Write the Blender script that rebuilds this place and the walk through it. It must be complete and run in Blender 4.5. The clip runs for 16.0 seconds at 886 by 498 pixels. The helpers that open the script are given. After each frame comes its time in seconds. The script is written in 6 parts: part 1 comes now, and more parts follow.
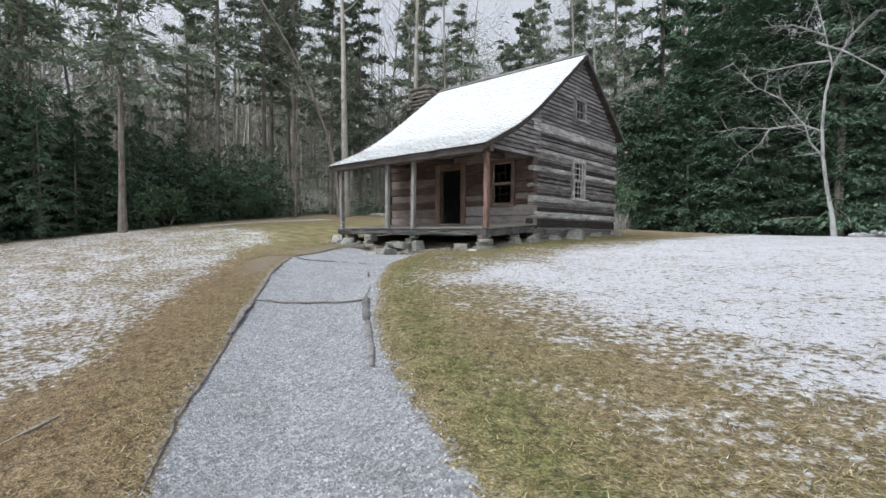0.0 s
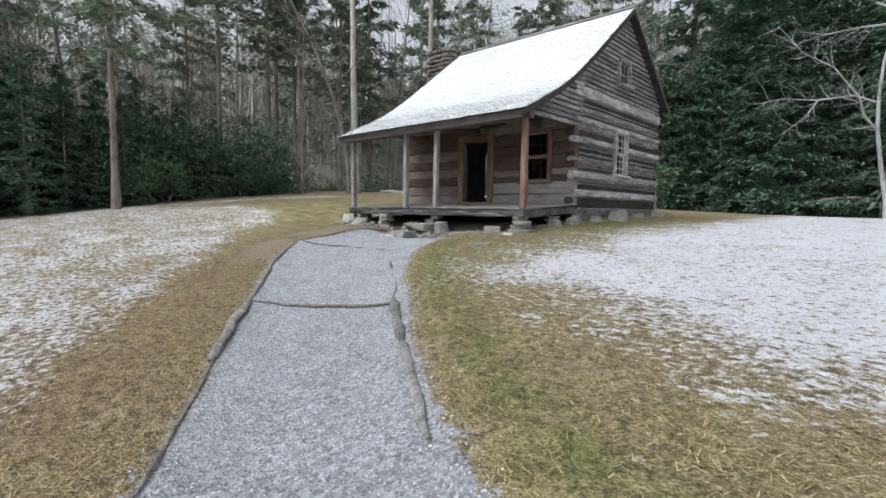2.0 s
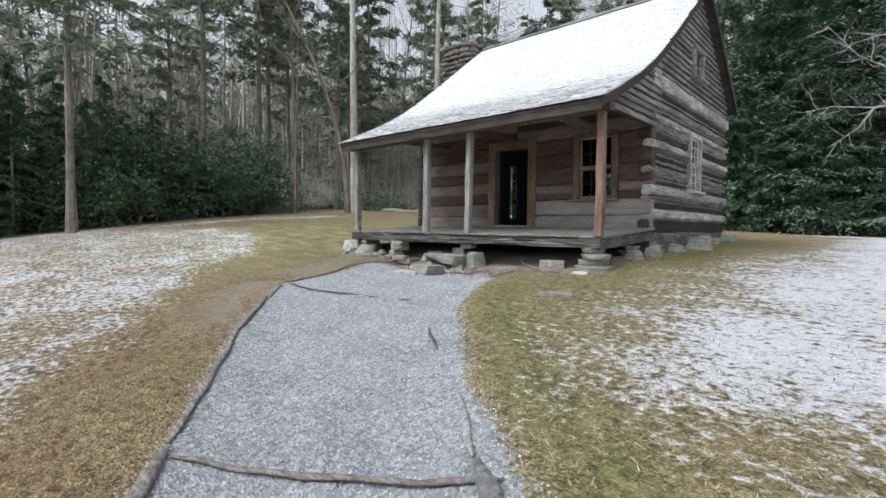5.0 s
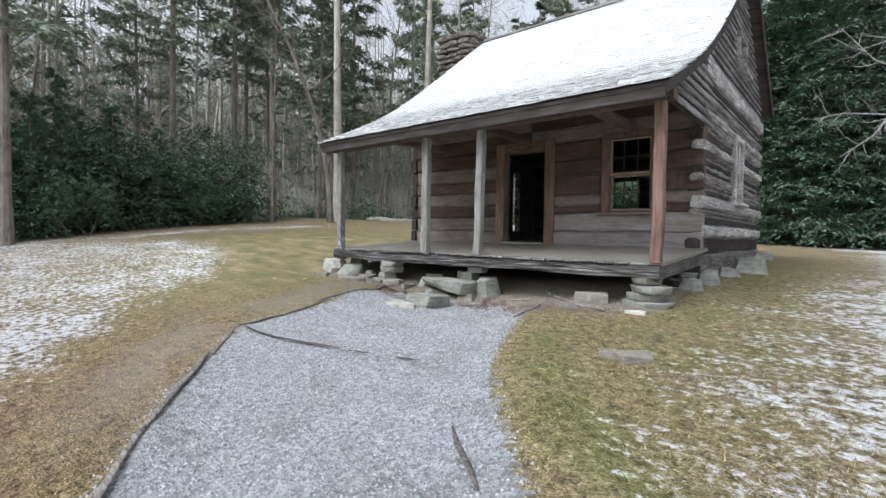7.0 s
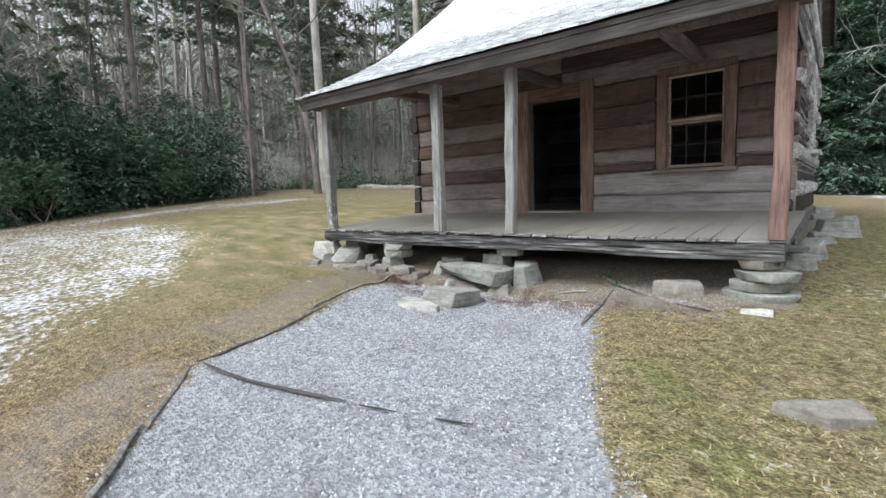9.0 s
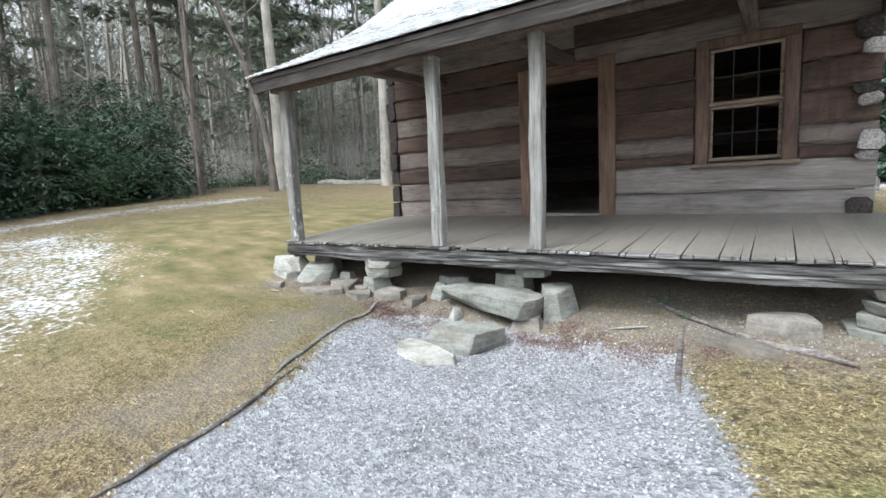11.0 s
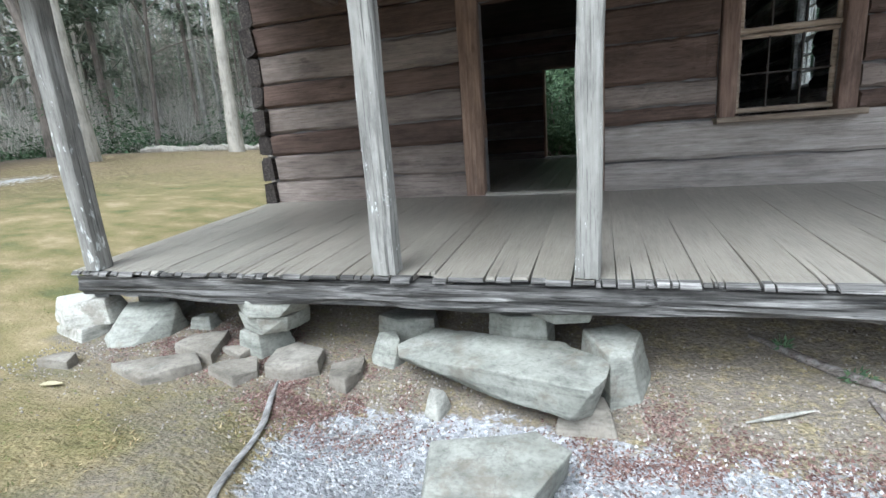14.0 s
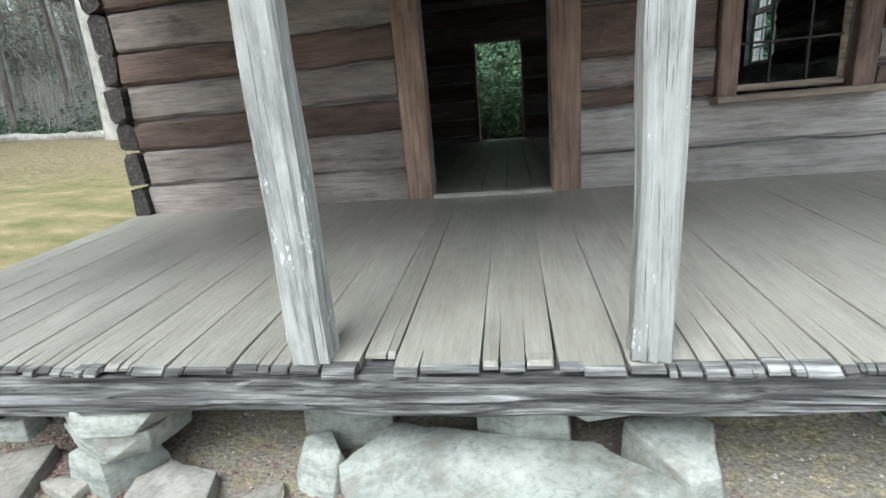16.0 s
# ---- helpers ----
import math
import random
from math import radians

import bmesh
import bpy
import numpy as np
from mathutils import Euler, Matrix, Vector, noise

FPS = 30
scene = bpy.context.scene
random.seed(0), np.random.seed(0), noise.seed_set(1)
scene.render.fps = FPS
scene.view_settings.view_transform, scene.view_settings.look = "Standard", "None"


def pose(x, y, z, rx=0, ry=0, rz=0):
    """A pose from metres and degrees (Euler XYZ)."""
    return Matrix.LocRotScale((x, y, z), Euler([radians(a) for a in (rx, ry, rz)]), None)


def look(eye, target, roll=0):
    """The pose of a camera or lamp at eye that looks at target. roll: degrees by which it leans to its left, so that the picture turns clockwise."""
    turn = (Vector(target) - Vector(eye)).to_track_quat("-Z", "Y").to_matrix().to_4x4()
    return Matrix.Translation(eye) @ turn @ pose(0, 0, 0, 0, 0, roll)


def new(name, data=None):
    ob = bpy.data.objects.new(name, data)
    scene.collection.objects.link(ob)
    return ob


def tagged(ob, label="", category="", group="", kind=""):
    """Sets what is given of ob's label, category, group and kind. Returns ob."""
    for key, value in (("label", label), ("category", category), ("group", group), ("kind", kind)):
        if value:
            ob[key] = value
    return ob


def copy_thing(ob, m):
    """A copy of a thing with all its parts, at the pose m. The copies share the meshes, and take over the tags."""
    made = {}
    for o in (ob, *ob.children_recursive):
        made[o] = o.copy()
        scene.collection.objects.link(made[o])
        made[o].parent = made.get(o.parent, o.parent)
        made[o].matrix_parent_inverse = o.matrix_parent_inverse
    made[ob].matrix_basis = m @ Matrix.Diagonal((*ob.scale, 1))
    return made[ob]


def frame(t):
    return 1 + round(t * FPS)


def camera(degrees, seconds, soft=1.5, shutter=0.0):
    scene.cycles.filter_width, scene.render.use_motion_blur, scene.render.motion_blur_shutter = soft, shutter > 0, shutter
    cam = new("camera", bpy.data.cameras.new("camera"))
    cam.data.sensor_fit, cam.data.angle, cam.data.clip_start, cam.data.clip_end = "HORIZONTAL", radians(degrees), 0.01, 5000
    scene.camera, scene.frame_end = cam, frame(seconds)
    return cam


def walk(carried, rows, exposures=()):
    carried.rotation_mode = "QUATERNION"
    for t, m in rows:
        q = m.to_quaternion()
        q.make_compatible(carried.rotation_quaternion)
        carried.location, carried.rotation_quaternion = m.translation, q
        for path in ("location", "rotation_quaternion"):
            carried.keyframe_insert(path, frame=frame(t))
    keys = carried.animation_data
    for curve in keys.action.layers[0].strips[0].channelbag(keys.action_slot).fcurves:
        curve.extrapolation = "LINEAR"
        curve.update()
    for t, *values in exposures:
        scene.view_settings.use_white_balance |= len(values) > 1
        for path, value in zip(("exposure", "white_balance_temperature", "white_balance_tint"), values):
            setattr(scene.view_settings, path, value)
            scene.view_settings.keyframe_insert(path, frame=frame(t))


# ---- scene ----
cam = camera(85.1, 16.0)
PATH = [
    (0, (-0.677, 0.493, 1.247), (-2.018, 1.976, 1.18), 0.3),
    (0.5, (-1.029, 0.74, 1.242), (-2.342, 2.246, 1.151), 0.9),
    (1, (-1.367, 0.954, 1.289), (-2.667, 2.47, 1.18), 0.7),
    (1.5, (-1.729, 1.248, 1.304), (-3.083, 2.715, 1.177), 0.7),
    (2, (-2.159, 1.382, 1.315), (-3.515, 2.843, 1.154), 0.7),
    (2.5, (-2.609, 1.671, 1.331), (-3.977, 3.112, 1.106), 0.2),
    (2.8, (-2.849, 1.784, 1.361), (-4.216, 3.227, 1.132), 1.4),
    (3, (-3.033, 1.889, 1.349), (-4.414, 3.323, 1.161), 0.3),
    (3.5, (-3.492, 2.173, 1.428), (-4.857, 3.629, 1.301), -0.0),
    (4, (-3.894, 2.463, 1.438), (-5.248, 3.932, 1.332), 0.7),
    (4.2, (-4.088, 2.569, 1.42), (-5.426, 4.053, 1.333), 0.9),
    (6.3, (-5.694, 3.873, 1.645), (-7.055, 5.335, 1.548), -0.2),
    (6.5, (-5.851, 3.963, 1.629), (-7.204, 5.432, 1.541), -0.0),
    (7, (-6.222, 4.215, 1.687), (-7.519, 5.735, 1.625), 0.8),
    (7.5, (-6.608, 4.563, 1.706), (-7.781, 6.18, 1.622), 0.5),
    (8, (-6.987, 4.812, 1.739), (-8.152, 6.434, 1.619), -0.1),
    (8.5, (-7.31, 5.023, 1.828), (-8.559, 6.573, 1.632), -2.1),
    (9, (-7.608, 5.248, 1.844), (-8.873, 6.782, 1.627), -2.0),
    (9.2, (-7.752, 5.341, 1.833), (-8.974, 6.911, 1.634), -1.0),
    (11.3, (-8.987, 6.265, 1.999), (-10.116, 7.891, 1.718), -3.1),
    (11.5, (-9.098, 6.401, 1.998), (-10.229, 8.022, 1.699), -3.4),
    (12, (-9.483, 6.657, 2.025), (-10.485, 8.36, 1.71), -2.0),
    (12.5, (-9.748, 6.862, 2.08), (-10.671, 8.605, 1.748), -1.3),
    (13, (-10.076, 7.235, 2.091), (-10.977, 8.972, 1.679), -2.5),
    (13.5, (-10.294, 7.49, 2.101), (-11.057, 9.287, 1.669), -2.8),
    (14, (-10.565, 7.763, 2.117), (-11.185, 9.61, 1.666), -4.4),
    (14.5, (-10.668, 8.071, 2.085), (-11.21, 9.936, 1.607), -5.4),
    (15, (-10.874, 8.303, 2.15), (-11.257, 10.221, 1.731), -4.4),
    (15.5, (-11.005, 8.493, 2.191), (-11.309, 10.429, 1.791), -4.8),
    (16, (-11.017, 8.768, 2.167), (-11.321, 10.667, 1.617), -5.0),
]
walk(cam, [(t, look(eye, target, roll)) for t, eye, target, roll in PATH],
     exposures=[(0, 0.66, 6050, 10), (4, 0.70, 6050, 10), (7, 0.87, 6000, 10), (9, 1.06, 5980, 9), (12.5, 1.40, 5850, 7), (14.5, 1.53, 5700, 5), (16, 1.70, 5770, 3)])

# ---- light: an overcast winter sky with a weak, very soft sun ----
SUN_ELEVATION, SUN_TURN = 55.0, 200.0
world = bpy.data.worlds.new("overcast_sky")
scene.world = world
world.use_nodes = True
wn = world.node_tree.nodes
wl = world.node_tree.links
sky = wn.new("ShaderNodeTexSky")
sky.sky_type = "NISHITA"
sky.sun_disc = False
sky.sun_elevation = radians(SUN_ELEVATION)
sky.sun_rotation = radians(SUN_TURN)
sky.dust_density = 4.0
sky.ozone_density = 1.0
sky.air_density = 1.0
soft_sky = wn.new("ShaderNodeHueSaturation")
soft_sky.inputs["Saturation"].default_value = 0.14
wl.new(sky.outputs[0], soft_sky.inputs["Color"])
wl.new(soft_sky.outputs[0], wn["Background"].inputs[0])
wn["Background"].inputs[1].default_value = 0.15
sun_data = bpy.data.lights.new("sun", "SUN")
sun_data.energy = 0.9
sun_data.angle = radians(35)
sun_data.color = (1.0, 0.98, 0.96)
sun = new("sun", sun_data)
sun.matrix_world = look((0, 0, 30), (0 - 30 * math.sin(radians(SUN_TURN)) / math.tan(radians(SUN_ELEVATION)),
                                     0 - 30 * math.cos(radians(SUN_TURN)) / math.tan(radians(SUN_ELEVATION)), 0))

rng = random.Random(11)
nrng = np.random.default_rng(5)


# ---- materials ----
def shader(name, rough=0.85):
    m = bpy.data.materials.new(name)
    m.use_nodes = True
    b = m.node_tree.nodes["Principled BSDF"]
    b.inputs["Roughness"].default_value = rough
    b.inputs["Specular IOR Level"].default_value = 0.3
    return m, m.node_tree.nodes, m.node_tree.links, b


def mapped(n, l, scale, offset=True):
    tc = n.new("ShaderNodeTexCoord")
    mp = n.new("ShaderNodeMapping")
    mp.inputs["Scale"].default_value = scale
    l.new(tc.outputs["Object"], mp.inputs["Vector"])
    if offset:
        info = n.new("ShaderNodeObjectInfo")
        mul = n.new("ShaderNodeMath")
        mul.operation = "MULTIPLY"
        mul.inputs[1].default_value = 37.0
        l.new(info.outputs["Random"], mul.inputs[0])
        l.new(mul.outputs[0], mp.inputs["Location"])
    return mp.outputs[0]


def noisy(n, l, vec, scale, detail=4.0, rough=0.6):
    t = n.new("ShaderNodeTexNoise")
    t.inputs["Scale"].default_value = scale
    t.inputs["Detail"].default_value = detail
    t.inputs["Roughness"].default_value = rough
    if vec is not None:
        l.new(vec, t.inputs["Vector"])
    return t.outputs["Fac"]


def ramp(n, l, fac, stops):
    r = n.new("ShaderNodeValToRGB")
    e = r.color_ramp.elements
    while len(e) < len(stops):
        e.new(0.5)
    for k, (p, c) in zip(e, stops):
        k.position = p
        k.color = (*c, 1) if len(c) == 3 else c
    l.new(fac, r.inputs[0])
    return r.outputs[0]


def grey(v):
    return (v, v, v)


def mix(n, l, fac, a, b, how="MIX"):
    m = n.new("ShaderNodeMix")
    m.data_type = "RGBA"
    m.blend_type = how
    for sock, val in ((m.inputs[0], fac), (m.inputs[6], a), (m.inputs[7], b)):
        if isinstance(val, bpy.types.NodeSocket):
            l.new(val, sock)
        elif isinstance(val, tuple):
            sock.default_value = (*val, 1)
        else:
            sock.default_value = val
    return m.outputs[2]


def maths(n, l, op, a, b, clamp=False):
    m = n.new("ShaderNodeMath")
    m.operation = op
    m.use_clamp = clamp
    for sock, val in ((m.inputs[0], a), (m.inputs[1], b)):
        if isinstance(val, bpy.types.NodeSocket):
            l.new(val, sock)
        else:
            sock.default_value = val
    return m.outputs[0]


def bump(n, l, b, height, strength, dist):
    k = n.new("ShaderNodeBump")
    k.inputs["Strength"].default_value = strength
    k.inputs["Distance"].default_value = dist
    l.new(height, k.inputs["Height"])
    l.new(k.outputs[0], b.inputs["Normal"])


def wood(name, dark, mid, light, axis, rough=0.8, stain=0.45, frost=0.0, spread_=0.35, cracks=0.7, patchy=1.0, knots=0.6):
    """Weathered wood with its grain along one axis of the world."""
    m, n, l, b = shader(name, rough)
    sc = [14.0, 14.0, 14.0]
    sc["xyz".index(axis)] = 0.7
    vec = mapped(n, l, sc)
    grain = noisy(n, l, vec, 3.2, 6.0, 0.65)
    col = ramp(n, l, grain, [(0.30, dark), (0.5, mid), (0.72, light)])
    sc2 = [1.6, 1.6, 1.6]
    sc2["xyz".index(axis)] = 0.5
    blot = noisy(n, l, mapped(n, l, sc2), 1.7, 4.0)
    col = mix(n, l, maths(n, l, "MULTIPLY", ramp(n, l, blot, [(0.40, grey(0)), (0.62, grey(1))]), stain), col, dark)
    info = n.new("ShaderNodeObjectInfo")
    tone = ramp(n, l, info.outputs["Random"], [(0.0, grey(1 - spread_)), (0.5, grey(0.97)), (1.0, grey(1 + 0.8 * spread_))])
    col = mix(n, l, 1.0, col, tone, "MULTIPLY")
    sc3 = [5.0, 5.0, 5.0]
    sc3["xyz".index(axis)] = 1.5
    patch = noisy(n, l, mapped(n, l, sc3), 1.5, 7.0, 0.72)
    col = mix(n, l, 1.0, col, ramp(n, l, patch, [(0.30, grey(1 - 0.5 * patchy)), (0.48, grey(0.98)), (0.70, grey(1 + 0.32 * patchy))]), "MULTIPLY")
    sk = [4.5, 4.5, 4.5]
    sk["xyz".index(axis)] = 1.4
    cell = n.new("ShaderNodeTexVoronoi")
    cell.inputs["Scale"].default_value = 1.0
    l.new(mapped(n, l, sk), cell.inputs["Vector"])
    col = mix(n, l, ramp(n, l, cell.outputs["Distance"], [(0.035, grey(knots)), (0.085, grey(0.0))]), col, tuple(0.4 * v for v in dark))
    fine = [60.0, 60.0, 60.0]
    fine["xyz".index(axis)] = 1.2
    crack = noisy(n, l, mapped(n, l, fine), 2.0, 3.0)
    col = mix(n, l, ramp(n, l, crack, [(0.32, grey(cracks)), (0.42, grey(0.0))]), col, tuple(0.35 * v for v in dark))
    if frost:
        fl = noisy(n, l, mapped(n, l, [1, 1, 1]), 26.0, 4.0)
        col = mix(n, l, ramp(n, l, fl, [(0.5, grey(0)), (0.62, grey(frost))]), col, (0.62, 0.64, 0.66))
    l.new(col, b.inputs["Base Color"])
    bump(n, l, b, maths(n, l, "ADD", grain, crack), 0.6, 0.008)
    return m


LOG_GREY_X = wood("weathered_log_x", (0.155, 0.125, 0.108), (0.22, 0.184, 0.162), (0.29, 0.25, 0.225), "x", stain=0.75, spread_=0.25, cracks=0.65, patchy=0.9)
LOG_PALE_X = wood("pale_log_x", (0.22, 0.193, 0.178), (0.32, 0.29, 0.27), (0.42, 0.39, 0.37), "x", stain=0.6, spread_=0.2, cracks=0.4, patchy=0.7)
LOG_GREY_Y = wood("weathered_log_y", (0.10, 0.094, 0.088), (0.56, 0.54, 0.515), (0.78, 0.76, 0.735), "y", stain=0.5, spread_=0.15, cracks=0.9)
LOG_BROWN_X = wood("brown_log_x", (0.078, 0.052, 0.042), (0.125, 0.084, 0.067), (0.175, 0.123, 0.100), "x", stain=0.6, spread_=0.3, cracks=0.65)
# dark brown log ends; on the gable its colour carries the gaps' shade
LOG_BROWN_GAP_Y = wood("brown_log_gap_shade_y", (0.018, 0.015, 0.014), (0.042, 0.035, 0.031), (0.12, 0.10, 0.09), "y")
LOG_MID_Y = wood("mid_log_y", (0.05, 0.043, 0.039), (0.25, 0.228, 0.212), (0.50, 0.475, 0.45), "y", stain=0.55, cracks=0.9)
CLAPBOARD = wood("clapboard_wood", (0.09, 0.082, 0.078), (0.34, 0.322, 0.31), (0.54, 0.52, 0.50), "y", stain=0.6)
POST_WOOD = wood("post_wood", (0.19, 0.184, 0.168), (0.275, 0.27, 0.252), (0.35, 0.345, 0.325), "z", stain=0.55, spread_=0.1, cracks=0.9)
def flaked(m, tone):
    """Scraps of old whitewash left on a post."""
    n, l = m.node_tree.nodes, m.node_tree.links
    b = n["Principled BSDF"]
    was = b.inputs["Base Color"].links[0].from_socket
    f = noisy(n, l, mapped(n, l, [26, 26, 9]), 1.0, 5.0, 0.7)
    big_ = noisy(n, l, mapped(n, l, [2, 2, 1.2]), 1.0, 3.0)
    l.new(mix(n, l, ramp(n, l, maths(n, l, "ADD", f, maths(n, l, "MULTIPLY", big_, 0.6)), [(0.96, grey(0)), (0.985, grey(0.8))]), was, tone), b.inputs["Base Color"])


flaked(POST_WOOD, (0.62, 0.64, 0.63))
POST_RED = wood("red_post_wood", (0.13, 0.082, 0.066), (0.225, 0.14, 0.112), (0.30, 0.205, 0.175), "z", stain=0.35, spread_=0.1)
DECK_WOOD = wood("deck_wood", (0.205, 0.189, 0.157), (0.265, 0.247, 0.211), (0.315, 0.297, 0.259), "y", rough=0.3, stain=0.55, spread_=0.10, cracks=0.22, patchy=0.45, knots=0.25)
DECK_WOOD.node_tree.nodes["Principled BSDF"].inputs["Specular IOR Level"].default_value = 0.6
SILL_WOOD = wood("rotten_sill_wood", (0.018, 0.017, 0.016), (0.15, 0.145, 0.138), (0.46, 0.45, 0.432), "x", stain=0.5, cracks=0.95)
FRAME_WOOD = wood("door_frame_wood", (0.17, 0.11, 0.078), (0.28, 0.188, 0.138), (0.38, 0.275, 0.21), "z", stain=0.4, cracks=0.4)
CASING_WOOD = wood("window_casing_wood", (0.12, 0.077, 0.06), (0.205, 0.138, 0.108), (0.29, 0.207, 0.165), "z", stain=0.3, cracks=0.4)
FRAME_WOOD_X = wood("frame_wood_x", (0.07, 0.045, 0.034), (0.16, 0.10, 0.075), (0.28, 0.19, 0.14), "x", stain=0.3)
DARK_WOOD = wood("dark_wood", (0.025, 0.021, 0.019), (0.05, 0.042, 0.037), (0.085, 0.072, 0.064), "x")
RAFTER_WOOD = wood("rafter_wood", (0.06, 0.044, 0.037), (0.13, 0.095, 0.08), (0.20, 0.155, 0.132), "y")
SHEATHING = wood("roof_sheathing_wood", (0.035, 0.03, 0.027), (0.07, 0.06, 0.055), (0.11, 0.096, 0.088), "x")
CAP_WOOD = wood("cap_board_wood", (0.05, 0.047, 0.043), (0.15, 0.145, 0.135), (0.30, 0.295, 0.28), "x")
FASCIA_WOOD = wood("fascia_wood", (0.025, 0.022, 0.02), (0.06, 0.052, 0.046), (0.11, 0.098, 0.088), "x")
SASH_TAN = wood("tan_sash_wood", (0.20, 0.15, 0.11), (0.34, 0.27, 0.21), (0.46, 0.39, 0.31), "x", stain=0.15)
TIMBER = wood("path_timber_wood", (0.06, 0.05, 0.044), (0.165, 0.145, 0.13), (0.33, 0.305, 0.285), "x", frost=0.12)
TIMBER_GREY = wood("grey_timber_wood", (0.10, 0.095, 0.09), (0.22, 0.213, 0.203), (0.36, 0.352, 0.34), "y", frost=0.12)


def painted(name, base):
    m, n, l, b = shader(name, 0.6)
    f = noisy(n, l, mapped(n, l, [8, 8, 8]), 5.0)
    l.new(ramp(n, l, f, [(0.35, tuple(0.6 * v for v in base)), (0.5, base)]), b.inputs["Base Color"])
    return m


WHITE_PAINT = painted("old_white_paint", (0.62, 0.60, 0.56))


def glass_material():
    m, n, l, b = shader("old_glass", 0.03)
    b.inputs["Transmission Weight"].default_value = 1.0
    b.inputs["IOR"].default_value = 1.02
    b.inputs["Base Color"].default_value = (0.9, 0.93, 0.93, 1)
    return m


GLASS = glass_material()


def shingle_material():
    m, n, l, b = shader("frosted_shingle", 0.75)
    info = n.new("ShaderNodeObjectInfo")
    geo = n.new("ShaderNodeNewGeometry")
    rnd = maths(n, l, "FRACT", maths(n, l, "ADD", info.outputs["Random"], geo.outputs["Random Per Island"]), 0.0)
    tone = ramp(n, l, rnd, [(0.0, (0.64, 0.66, 0.66)), (0.5, (0.73, 0.75, 0.75)), (1.0, (0.80, 0.815, 0.82))])
    f = noisy(n, l, mapped(n, l, [1, 1, 1], False), 22.0, 5.0)
    big = noisy(n, l, mapped(n, l, [1, 1, 1], False), 0.9, 3.0)
    col = mix(n, l, ramp(n, l, f, [(0.30, grey(0.35)), (0.44, grey(0.0))]), tone, (0.42, 0.43, 0.42))
    col = mix(n, l, ramp(n, l, big, [(0.42, grey(0.25)), (0.58, grey(0.0))]), col, (0.56, 0.59, 0.56))
    l.new(col, b.inputs["Base Color"])
    bump(n, l, b, f, 0.4, 0.01)
    return m


SHINGLE = shingle_material()
INTERIOR = wood("interior_wood", (0.12, 0.115, 0.116), (0.22, 0.212, 0.21), (0.32, 0.31, 0.305), "x")
SHINGLE_EDGE = wood("shingle_edge_wood", (0.32, 0.325, 0.32), (0.47, 0.48, 0.475), (0.58, 0.59, 0.585), "x", stain=0.3)


def stone(name, a, c, d, pale=0.0):
    m, n, l, b = shader(name, 0.85)
    vec = mapped(n, l, [1, 1, 1])
    f = noisy(n, l, vec, 2.2, 8.0, 0.6)
    g = noisy(n, l, vec, 38.0, 6.0, 0.7)
    bed = noisy(n, l, mapped(n, l, [2.5, 2.5, 16.0]), 1.6, 6.0, 0.65)
    col = ramp(n, l, f, [(0.3, a), (0.5, c), (0.7, d)])
    col = mix(n, l, 1.0, col, ramp(n, l, g, [(0.32, grey(0.72)), (0.5, grey(1.0)), (0.7, grey(1.15))]), "MULTIPLY")
    col = mix(n, l, 0.7, col, mix(n, l, 1.0, col, ramp(n, l, bed, [(0.36, grey(0.55)), (0.5, grey(1.0)), (0.66, grey(1.18))]), "MULTIPLY"))
    lich = noisy(n, l, vec, 6.0, 8.0, 0.75)
    col = mix(n, l, ramp(n, l, lich, [(0.58, grey(0)), (0.66, grey(0.22))]), col, (0.44, 0.47, 0.42))
    dirt = noisy(n, l, vec, 4.0, 6.0, 0.7)
    col = mix(n, l, ramp(n, l, dirt, [(0.36, grey(0.55)), (0.46, grey(0))]), col, (0.16, 0.135, 0.105))
    vein = maths(n, l, "ABSOLUTE", maths(n, l, "SUBTRACT", noisy(n, l, vec, 1.9, 5.0, 0.6), 0.5), 0.0)
    col = mix(n, l, ramp(n, l, vein, [(0.001, grey(0.3)), (0.005, grey(0))]), col, tuple(0.3 * v for v in a))
    l.new(col, b.inputs["Base Color"])
    bump(n, l, b, maths(n, l, "ADD", maths(n, l, "ADD", f, maths(n, l, "MULTIPLY", vein, 0.4)), maths(n, l, "ADD", maths(n, l, "MULTIPLY", g, 0.35), maths(n, l, "MULTIPLY", bed, 0.5))), 0.6, 0.012)
    return m


STONE_GREY = stone("grey_green_stone", (0.18, 0.184, 0.16), (0.255, 0.26, 0.23), (0.33, 0.333, 0.30))
STONE_BROWN = stone("brown_stone", (0.15, 0.135, 0.112), (0.215, 0.197, 0.167), (0.285, 0.266, 0.232))
STONE_PALE = stone("pale_stone", (0.28, 0.278, 0.245), (0.39, 0.385, 0.345), (0.50, 0.492, 0.45))
STONE_DARK = stone("chimney_stone", (0.07, 0.062, 0.055), (0.14, 0.125, 0.11), (0.22, 0.20, 0.18))


def bark(name, a, c, d, frosty=0.0):
    m, n, l, b = shader(name, 0.9)
    f = noisy(n, l, mapped(n, l, [9, 9, 1.2]), 2.2, 6.0, 0.65)
    g = noisy(n, l, mapped(n, l, [1, 1, 1]), 1.3, 4.0)
    col = ramp(n, l, f, [(0.32, a), (0.5, c), (0.68, d)])
    col = mix(n, l, ramp(n, l, g, [(0.45, grey(0)), (0.62, grey(0.6))]), col, tuple(min(1.0, 1.25 * v) for v in d))
    l.new(col, b.inputs["Base Color"])
    bump(n, l, b, f, 0.8, 0.03)
    return m


